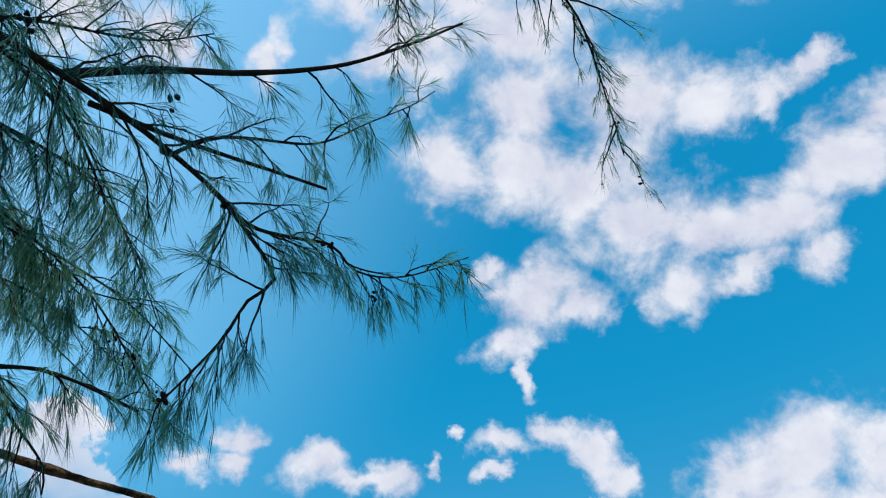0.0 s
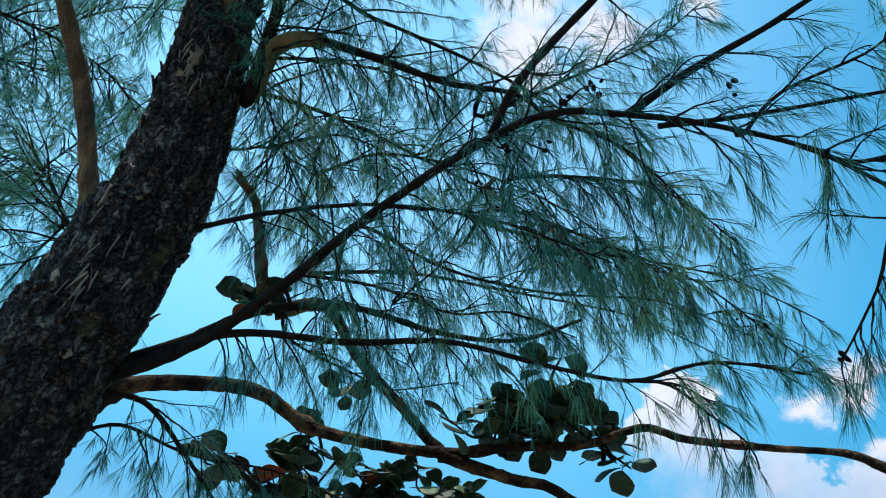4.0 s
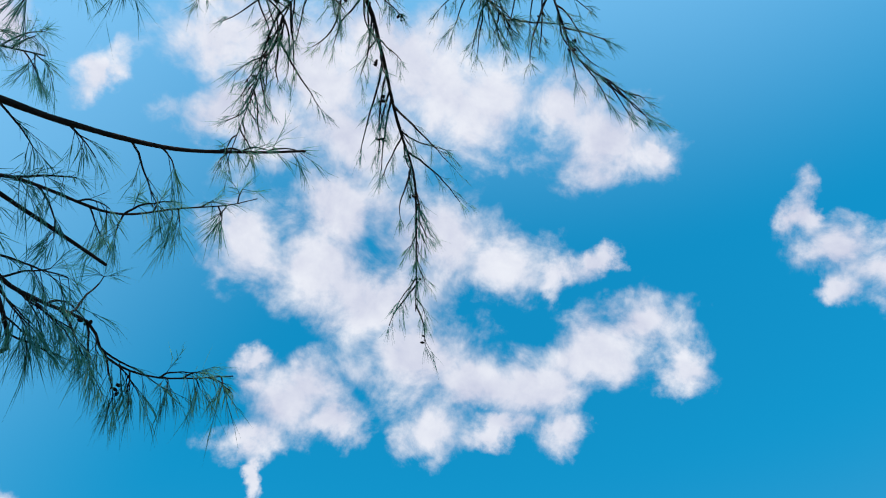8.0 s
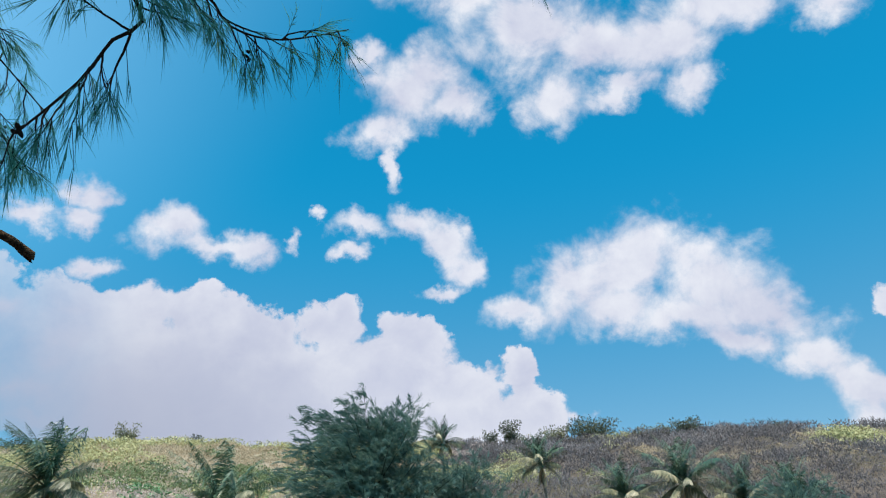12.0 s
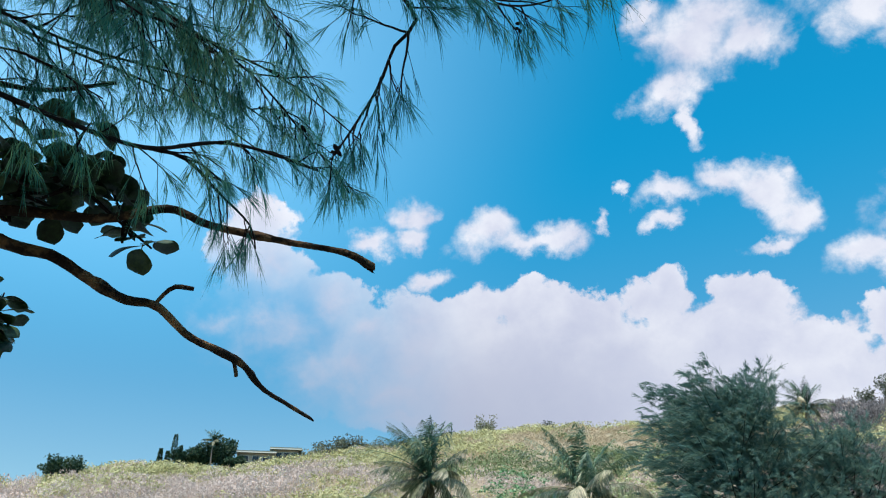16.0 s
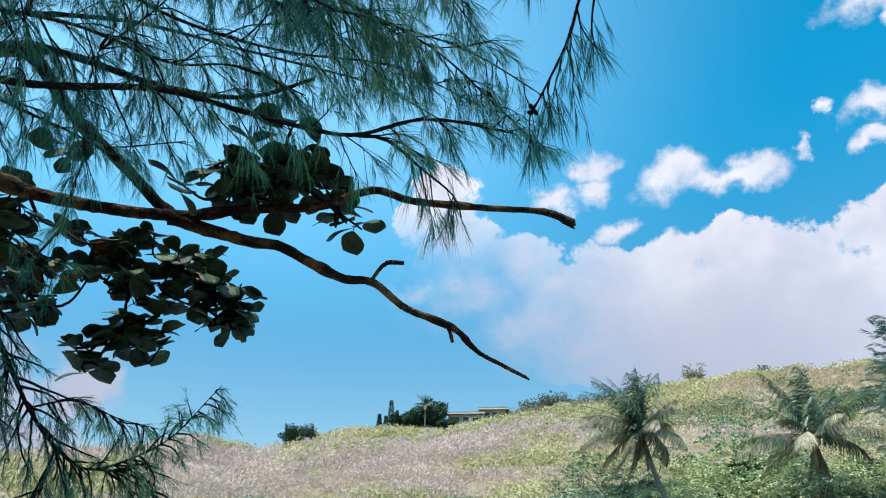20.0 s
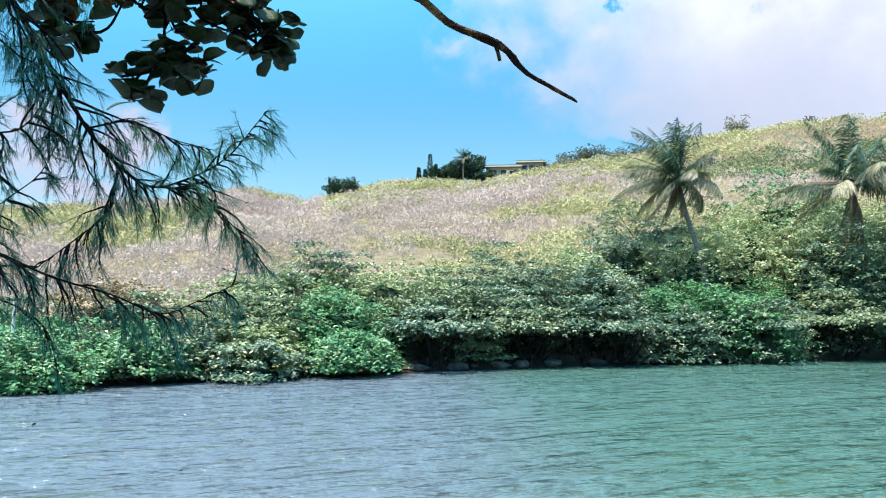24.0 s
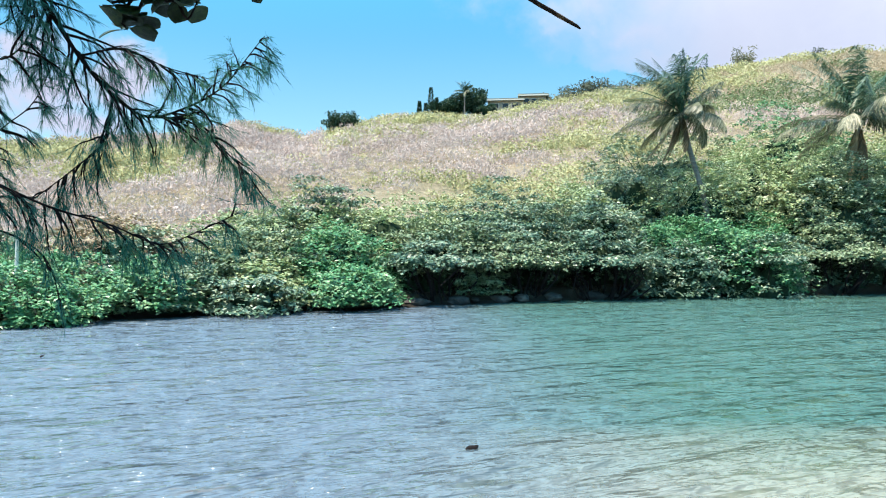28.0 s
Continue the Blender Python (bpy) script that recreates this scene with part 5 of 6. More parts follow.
BOUGHS = {
    "trunk": ([(-2.56, 2.03, 4.19), (-2.34, 1.91, 4.77), (-2.25, 1.73, 5.30), (-2.14, 1.50, 5.85), (-1.92, 1.36, 6.45), (-1.61, 1.19, 7.02), (-1.25, 1.01, 7.59)], 0.28, 0.06),
    "main": ([(-2.55, 2.27, 3.92), (-2.04, 2.20, 4.06), (-1.58, 1.99, 4.21), (-1.11, 1.72, 4.34), (-0.57, 1.33, 4.27), (-0.36, 1.24, 4.25), (-0.15, 1.28, 4.26), (0.10, 1.30, 4.20), (0.32, 1.33, 4.12), (0.47, 1.38, 4.05), (0.58, 1.43, 3.97), (0.54, 1.51, 3.93), (0.51, 1.62, 3.83), (0.43, 1.83, 3.73)], 0.034, 0.003),
    "tee": ([(0.32, 1.33, 4.12), (0.50, 1.46, 4.18), (0.77, 1.52, 4.30), (0.90, 1.56, 4.27), (1.08, 1.52, 4.29), (1.26, 1.38, 4.37)], 0.008, 0.002),
    "snag": ([(-0.06, 1.30, 4.22), (0.24, 1.37, 4.32), (0.67, 1.35, 4.36)], 0.009, 0.005),
    "stick_low": ([(-0.15, 1.28, 4.26), (0.03, 1.24, 4.38), (0.30, 1.18, 4.52), (0.57, 1.07, 4.65), (0.76, 0.94, 4.78), (0.89, 0.83, 4.87)], 0.014, 0.004),
    "stick_high": ([(-0.58, 1.34, 4.29), (-0.48, 1.24, 4.43), (-0.19, 1.05, 4.62), (0.02, 0.90, 4.72), (0.21, 0.73, 4.82)], 0.015, 0.009),
    "side": ([(0.18, 1.35, 4.21), (0.31, 1.35, 4.39), (0.61, 1.35, 4.57), (0.79, 1.32, 4.79), (0.94, 1.27, 4.95), (1.03, 1.22, 5.07)], 0.007, 0.002),
    "behind": ([(-2.08, 1.86, 5.39), (-1.88, 1.68, 5.50), (-1.66, 1.66, 5.51), (-1.38, 1.75, 5.45), (-0.98, 1.83, 5.28), (-0.65, 1.87, 5.19), (-0.48, 1.95, 5.09), (-0.18, 2.04, 4.96), (0.10, 2.22, 4.75)], 0.032, 0.004),
    "limb": ([(-2.03, 1.84, 5.31), (-1.88, 1.61, 5.55), (-1.75, 1.41, 5.85), (-1.61, 1.24, 6.22), (-1.41, 1.11, 6.56), (-1.14, 0.99, 6.98)], 0.035, 0.02),
    "low": ([(-2.20, 2.03, 4.61), (-1.79, 1.97, 4.61), (-1.36, 1.86, 4.53), (-1.02, 1.81, 4.45), (-0.65, 1.81, 4.34), (-0.44, 1.85, 4.27), (-0.22, 1.88, 4.17)], 0.016, 0.003),
    "crown_a": ([(-1.95, 1.43, 6.57), (-1.45, 1.08, 6.77), (-1.10, 0.82, 6.83), (-0.60, 0.61, 6.84), (-0.21, 0.33, 6.86), (0.22, 0.15, 6.81), (0.56, 0.03, 6.77), (0.83, 0.01, 6.71), (1.12, 0.07, 6.63), (1.30, 0.17, 6.55), (1.51, 0.14, 6.47)], 0.045, 0.004),
    "crown_b": ([(-1.02, 0.70, 6.85), (-0.46, 0.68, 6.88), (-0.13, 0.73, 6.83), (0.35, 0.68, 6.75), (0.97, 0.74, 6.61), (1.25, 0.82, 6.50), (1.58, 0.94, 6.33), (1.88, 1.02, 6.15), (2.19, 1.22, 5.88), (2.36, 1.34, 5.68)], 0.026, 0.003),
    "crown_c": ([(-0.58, 0.43, 6.81), (0.13, 0.23, 6.85), (0.54, 0.06, 6.82), (0.83, 0.05, 6.76), (1.17, 0.11, 6.66), (1.36, 0.19, 6.58), (1.52, 0.21, 6.51)], 0.016, 0.003),
    "crown_d": ([(-0.26, 0.01, 6.88), (0.65, -0.11, 6.81), (0.97, -0.11, 6.73), (1.37, -0.14, 6.60), (1.77, -0.09, 6.42), (1.95, -0.13, 6.33), (2.14, -0.26, 6.21)], 0.016, 0.003),
    "crown_e": ([(0.26, 0.68, 6.72), (0.58, 0.73, 6.66), (0.72, 0.97, 6.56), (0.87, 1.29, 6.41), (1.04, 1.58, 6.28)], 0.008, 0.002),
    "crown_f": ([(0.43, 1.19, 6.42), (0.78, 1.11, 6.39), (0.90, 1.31, 6.29), (1.01, 1.51, 6.18), (1.15, 1.75, 6.01)], 0.008, 0.002),
    "hook": ([(-1.76, 1.33, 6.01), (-1.19, 0.95, 5.80), (-0.71, 1.02, 5.45), (-0.50, 0.95, 5.29), (-0.36, 0.89, 5.22), (-0.19, 0.96, 5.14), (-0.05, 1.09, 5.02)], 0.018, 0.004),
    "left_a": ([(-2.09, 1.39, 6.05), (-2.37, 1.24, 6.21), (-2.79, 1.03, 6.26), (-3.18, 0.85, 6.28), (-3.56, 0.57, 6.30)], 0.025, 0.004),
    "left_b": ([(-2.14, 1.50, 5.85), (-2.62, 1.34, 6.13), (-3.23, 1.29, 6.23), (-3.86, 1.40, 6.02)], 0.028, 0.006),
    "left_c": ([(-2.08, 1.37, 6.31), (-2.35, 1.08, 6.51), (-2.60, 0.85, 6.80), (-2.91, 0.47, 7.04)], 0.018, 0.003),
    "left_d": ([(-2.83, 2.06, 4.57), (-3.25, 2.00, 5.04), (-3.56, 1.97, 5.22), (-3.98, 1.83, 5.32)], 0.018, 0.003),
    "top_a": ([(-1.75, 1.32, 6.58), (-1.74, 0.96, 6.92), (-1.72, 0.67, 7.22), (-1.74, 0.30, 7.58)], 0.022, 0.004),
    "top_b": ([(-1.26, 1.09, 7.03), (-0.95, 0.76, 7.28), (-0.75, 0.45, 7.56), (-0.32, 0.10, 7.73)], 0.022, 0.004),
    "lower_a": ([(-2.62, 2.30, 3.89), (-2.38, 2.44, 3.90), (-2.20, 2.59, 3.74), (-1.99, 2.83, 3.50), (-1.78, 3.01, 3.29)], 0.018, 0.004),
    "lower_b": ([(-2.69, 2.39, 3.71), (-2.48, 2.48, 3.80), (-2.18, 2.67, 3.75), (-1.81, 2.84, 3.75), (-1.49, 2.96, 3.67)], 0.012, 0.003),
    "shelf_a": ([(-2.62, 2.35, 3.94), (-1.93, 2.18, 4.09), (-1.31, 2.19, 4.05), (-0.88, 2.23, 4.07), (-0.46, 2.26, 3.97), (-0.17, 2.24, 3.90), (0.10, 2.20, 3.95), (0.43, 2.20, 3.90)], 0.024, 0.005),
    "shelf_b": ([(-0.17, 2.24, 3.90), (-0.04, 2.27, 3.90), (0.09, 2.35, 3.83), (0.22, 2.39, 3.73), (0.25, 2.42, 3.65)], 0.008, 0.003),
    "shelf_c": ([(-2.66, 2.39, 4.04), (-2.35, 2.47, 4.24), (-1.98, 2.48, 4.43), (-1.53, 2.56, 4.50), (-1.11, 2.66, 4.42), (-0.69, 2.68, 4.37), (-0.39, 2.66, 4.47)], 0.035, 0.008),
    "hang_a": ([(-2.22, 2.65, 3.78), (-2.07, 3.17, 3.78), (-1.91, 3.55, 3.36), (-1.83, 3.66, 3.17), (-1.70, 3.76, 2.99), (-1.56, 3.84, 2.90), (-1.37, 3.90, 2.96), (-1.17, 3.93, 3.09), (-0.96, 3.93, 3.35)], 0.022, 0.002),
    "hang_b": ([(-1.70, 3.76, 2.99), (-1.74, 3.73, 2.75), (-1.85, 3.64, 2.60), (-2.00, 3.57, 2.45)], 0.008, 0.002),
    "hang_c": ([(-1.56, 3.84, 2.90), (-1.36, 3.86, 2.88), (-1.24, 3.86, 2.80), (-1.05, 3.84, 2.62), (-0.97, 3.87, 2.50)], 0.007, 0.002),
    "hang_d": ([(-2.46, 2.93, 2.97), (-1.91, 2.92, 2.52), (-1.81, 2.98, 2.46), (-1.64, 3.09, 2.37), (-1.44, 3.19, 2.30), (-1.27, 3.26, 2.22), (-1.12, 3.32, 2.28), (-0.94, 3.37, 2.37)], 0.012, 0.002),
    "hang_e": ([(-2.29, 3.27, 2.48), (-2.11, 3.47, 2.77), (-1.98, 3.52, 2.91), (-1.90, 3.57, 3.14)], 0.006, 0.002),
    "stub": ([(-2.75, 1.98, 4.62), (-2.79, 1.87, 4.86), (-2.85, 1.64, 5.22), (-2.93, 1.36, 5.54)], 0.05, 0.04),
    "spike": ([(-2.12, 2.76, 4.61), (-2.14, 2.51, 4.92), (-2.14, 2.35, 5.08), (-2.19, 2.27, 5.13)], 0.04, 0.022),
    "d_one": ([(-2.74, 2.53, 4.07), (-2.52, 2.80, 4.19), (-2.19, 3.04, 4.29), (-1.91, 3.25, 4.19), (-1.48, 3.36, 4.14), (-1.13, 3.44, 4.14), (-0.80, 3.40, 4.17), (-0.44, 3.35, 4.17), (-0.14, 3.24, 4.22), (0.07, 3.23, 4.15), (0.41, 3.18, 4.09), (0.72, 3.14, 4.05), (0.86, 3.14, 4.00)], 0.055, 0.014),
    "d_two": ([(-1.21, 3.43, 4.13), (-0.83, 3.51, 4.04), (-0.62, 3.52, 4.00), (-0.32, 3.57, 3.86), (-0.14, 3.59, 3.84), (0.05, 3.66, 3.72), (0.30, 3.76, 3.65), (0.47, 3.93, 3.55), (0.75, 4.16, 3.48)], 0.04, 0.009),
    "d_hook": ([(-0.15, 3.59, 3.84), (-0.11, 3.57, 3.90), (-0.06, 3.55, 3.94), (0.03, 3.55, 3.94)], 0.011, 0.01),
    "d_peg": ([(0.27, 3.74, 3.65), (0.29, 3.75, 3.61), (0.30, 3.75, 3.56)], 0.012, 0.008),
    "d_limb": ([(-2.14, 2.87, 4.71), (-1.88, 2.96, 4.80), (-1.71, 3.19, 4.60), (-1.45, 3.40, 4.38), (-1.22, 3.54, 4.17)], 0.05, 0.03),
    "rear_a": ([(-1.56, 1.83, 6.01), (-1.30, 2.01, 6.00), (-0.80, 2.26, 5.85), (-0.22, 2.55, 5.55), (0.24, 2.88, 5.21), (0.54, 3.08, 4.91)], 0.014, 0.003),
    "rear_b": ([(-2.05, 2.06, 5.61), (-1.74, 2.27, 5.63), (-1.21, 2.64, 5.55), (-0.55, 2.93, 5.29), (-0.06, 3.21, 4.99)], 0.014, 0.003),
    "rear_c": ([(-1.93, 2.49, 5.45), (-1.54, 2.48, 5.54), (-1.01, 2.62, 5.49), (-0.45, 2.82, 5.28), (-0.01, 3.11, 4.95)], 0.012, 0.003),
    "roof_a": ([(-1.90, 1.34, 6.41), (-1.26, 1.34, 6.52), (-0.60, 1.29, 6.55), (-0.13, 1.26, 6.58)], 0.016, 0.003),
    "roof_b": ([(-1.67, 1.32, 6.72), (-1.21, 1.66, 6.61), (-0.77, 1.84, 6.48), (-0.39, 1.91, 6.48)], 0.014, 0.003),
    "roof_c": ([(-2.00, 1.37, 6.45), (-2.58, 1.12, 6.60), (-3.09, 0.91, 6.58), (-3.57, 0.86, 6.48)], 0.018, 0.004),
    "roof_d": ([(-1.72, 1.29, 6.60), (-1.16, 1.39, 6.62), (-0.62, 1.49, 6.56), (-0.22, 1.70, 6.48)], 0.014, 0.003),
    "roof_e": ([(-2.12, 1.69, 6.27), (-1.41, 1.59, 6.39), (-0.95, 1.30, 6.63), (-0.31, 1.20, 6.74), (0.07, 1.25, 6.72)], 0.014, 0.003),
    "roof_f": ([(-1.45, 1.09, 6.79), (-0.64, 0.91, 6.91), (-0.29, 0.97, 6.81), (-0.06, 1.17, 6.75)], 0.012, 0.003),
    "roof_g": ([(-0.62, 1.43, 6.67), (-0.15, 1.25, 6.78), (0.34, 0.98, 6.85), (0.68, 0.86, 6.84), (1.06, 0.33, 6.76), (1.24, -0.10, 6.74)], 0.012, 0.003),
    "left_e": ([(-3.71, 1.16, 5.68), (-3.31, 1.57, 5.75), (-3.00, 1.95, 5.66), (-2.93, 2.43, 5.35)], 0.014, 0.003),
    "left_f": ([(-2.18, 1.86, 5.77), (-2.11, 2.25, 5.54), (-2.01, 2.61, 5.29), (-2.01, 2.88, 4.99)], 0.012, 0.003),
    "mesh_a": ([(-1.78, 2.33, 4.53), (-1.35, 2.36, 4.48), (-0.98, 2.47, 4.39), (-0.71, 2.54, 4.43), (-0.41, 2.57, 4.31)], 0.011, 0.003),
    "mesh_b": ([(-1.26, 2.45, 4.43), (-1.08, 2.41, 4.58), (-0.92, 2.35, 4.72)], 0.007, 0.003),
    "mesh_c": ([(-1.50, 2.36, 4.86), (-1.08, 2.64, 4.79), (-0.58, 2.83, 4.76), (-0.03, 2.91, 4.74), (0.41, 3.00, 4.58)], 0.012, 0.003),
    "mesh_d": ([(-0.78, 2.35, 4.92), (-0.29, 2.54, 4.83), (0.13, 2.68, 4.70), (0.47, 2.83, 4.46), (0.69, 2.92, 4.27)], 0.01, 0.003),
    "mesh_e": ([(-1.87, 2.67, 4.39), (-1.52, 2.83, 4.27), (-1.37, 2.92, 4.24), (-1.04, 3.00, 4.33)], 0.01, 0.003),
    "mesh_f": ([(-1.52, 2.75, 4.56), (-1.50, 2.97, 4.27), (-1.55, 3.05, 4.09), (-1.65, 3.21, 3.90)], 0.008, 0.003),
    "back_a": ([(-4.93, 2.13, 5.98), (-4.35, 2.09, 6.68), (-3.82, 2.18, 7.11), (-3.28, 2.47, 7.34)], 0.02, 0.004),
    "back_b": ([(-4.88, 2.80, 5.49), (-4.51, 2.81, 6.01), (-4.15, 2.79, 6.42), (-3.80, 2.84, 6.72)], 0.02, 0.004),
    "back_c": ([(-4.79, 1.59, 6.46), (-4.21, 1.73, 7.00), (-3.61, 1.76, 7.46), (-3.11, 1.85, 7.73)], 0.02, 0.004),
    "back_d": ([(-2.73, 2.88, 6.18), (-2.34, 2.86, 6.43), (-1.96, 3.01, 6.50), (-1.47, 3.28, 6.46)], 0.014, 0.003),
    "fill_a": ([(-2.19, 1.74, 5.57), (-1.77, 1.92, 5.72), (-1.43, 2.08, 5.77), (-1.06, 2.29, 5.75)], 0.014, 0.003),
    "fill_b": ([(-2.11, 2.24, 5.4), (-1.77, 2.32, 5.55), (-1.49, 2.49, 5.56)], 0.014, 0.003),
    "fill_c": ([(-4.22, 1.71, 5.94), (-3.85, 2.05, 6.14), (-3.46, 2.34, 6.31)], 0.014, 0.003),
    "fill_d": ([(-1.48, 3.04, 5.1), (-0.8, 3.29, 5.1), (-0.17, 3.44, 5.03), (0.37, 3.59, 4.81)], 0.014, 0.003),
    "fill_e": ([(-0.97, 2.65, 5.14), (-0.27, 2.89, 5.07), (0.32, 3.0, 4.95), (0.76, 3.1, 4.73)], 0.014, 0.003),
    "fill_f": ([(-0.68, 2.14, 4.91), (-0.26, 2.21, 4.94), (0.05, 2.3, 4.88), (0.3, 2.44, 4.72)], 0.012, 0.003),
    "fill_g": ([(-0.83, 2.02, 5.23), (-0.38, 1.96, 5.4), (-0.04, 1.89, 5.48), (0.2, 1.76, 5.57)], 0.012, 0.003),
    "fill_h": ([(-0.57, 2.48, 4.74), (-0.17, 2.55, 4.74), (0.12, 2.65, 4.63)], 0.012, 0.003),
    "hang_f": ([(-2.18, 3.25, 3.01), (-2.04, 3.44, 3.11), (-1.93, 3.45, 3.30), (-1.94, 3.37, 3.51)], 0.008, 0.002),
    "hang_g": ([(-1.83, 3.66, 3.17), (-1.63, 3.73, 3.22), (-1.44, 3.83, 3.15), (-1.25, 3.90, 3.11)], 0.006, 0.002),
    "hang_h": ([(-2.00, 2.99, 2.34), (-1.82, 3.11, 2.25), (-1.71, 3.17, 2.13), (-1.71, 3.27, 1.90)], 0.006, 0.002),
}
# start of the foliage along the bough, number of twigs, their reach, density
LEAFY = {
    "main": (0.40, 50, 0.5, 0.9), "tee": (0.1, 20, 0.26, 0.9), "side": (0.2, 14, 0.18, 0.9), "stick_low": (0.02, 9, 0.3, 0.8), "stick_high": (0.0, 7, 0.3, 0.8),
    "behind": (0.15, 48, 0.6, 0.9), "limb": (0.1, 60, 0.6, 1.0), "low": (0.2, 26, 0.5, 1.0), "crown_a": (0.1, 105, 0.7, 1.0), "crown_b": (0.1, 46, 0.55, 0.8),
    "crown_c": (0.1, 30, 0.6, 0.9), "crown_d": (0.1, 32, 0.6, 0.9), "crown_e": (0.2, 18, 0.4, 0.8), "crown_f": (0.1, 16, 0.4, 0.8), "hook": (0.1, 36, 0.55, 0.9),
    "left_a": (0.05, 69, 0.75, 1.0), "left_b": (0.05, 69, 0.75, 1.0), "left_c": (0.05, 60, 0.75, 1.0), "left_d": (0.1, 51, 0.7, 1.0), "top_a": (0.05, 60, 0.75, 1.0),
    "top_b": (0.05, 60, 0.75, 1.0), "lower_a": (0.2, 20, 0.4, 0.8), "lower_b": (0.2, 20, 0.4, 0.8), "shelf_a": (0.25, 40, 0.36, 0.9), "shelf_b": (0.1, 10, 0.25, 0.9),
    "shelf_c": (0.3, 30, 0.45, 0.9), "hang_a": (0.2, 66, 0.42, 1.3), "hang_b": (0.1, 16, 0.26, 1.2), "hang_c": (0.1, 21, 0.26, 1.3), "hang_d": (0.15, 48, 0.30, 1.3), "hang_e": (0.1, 21, 0.28, 1.3),
    "rear_a": (0.05, 46, 0.6, 1.0), "rear_b": (0.05, 46, 0.6, 1.0), "rear_c": (0.05, 44, 0.6, 1.0), "roof_a": (0.05, 51, 0.6, 1.0), "roof_b": (0.05, 54, 0.6, 1.0), "roof_c": (0.05, 66, 0.7, 1.0),
    "roof_d": (0.05, 60, 0.6, 1.0), "roof_e": (0.05, 66, 0.6, 1.0), "roof_f": (0.05, 51, 0.55, 1.0), "roof_g": (0.05, 60, 0.5, 0.9), "left_e": (0.05, 51, 0.6, 1.0), "left_f": (0.05, 45, 0.5, 1.0),
    "mesh_a": (0.1, 30, 0.4, 1.0), "mesh_b": (0.1, 12, 0.3, 1.0), "mesh_c": (0.1, 38, 0.5, 1.0), "mesh_d": (0.1, 46, 0.42, 1.0), "mesh_e": (0.1, 20, 0.3, 1.0), "mesh_f": (0.1, 16, 0.25, 0.8),
    "back_a": (0.0, 110, 0.9, 1.0), "back_b": (0.0, 110, 0.9, 1.0), "fill_f": (0.0, 46, 0.45, 1.0), "fill_g": (0.0, 46, 0.45, 1.0), "fill_h": (0.0, 34, 0.4, 1.0), "fill_a": (0.0, 44, 0.6, 1.0), "fill_b": (0.0, 30, 0.6, 1.0), "fill_c": (0.0, 60, 0.6, 1.0), "fill_d": (0.0, 34, 0.45, 1.0), "fill_e": (0.0, 30, 0.45, 1.0), "back_c": (0.0, 70, 0.9, 1.0), "back_d": (0.0, 44, 0.6, 1.0),
    "hang_f": (0.1, 26, 0.34, 1.3), "hang_g": (0.1, 16, 0.26, 1.3), "hang_h": (0.1, 8, 0.16, 1.0),
}


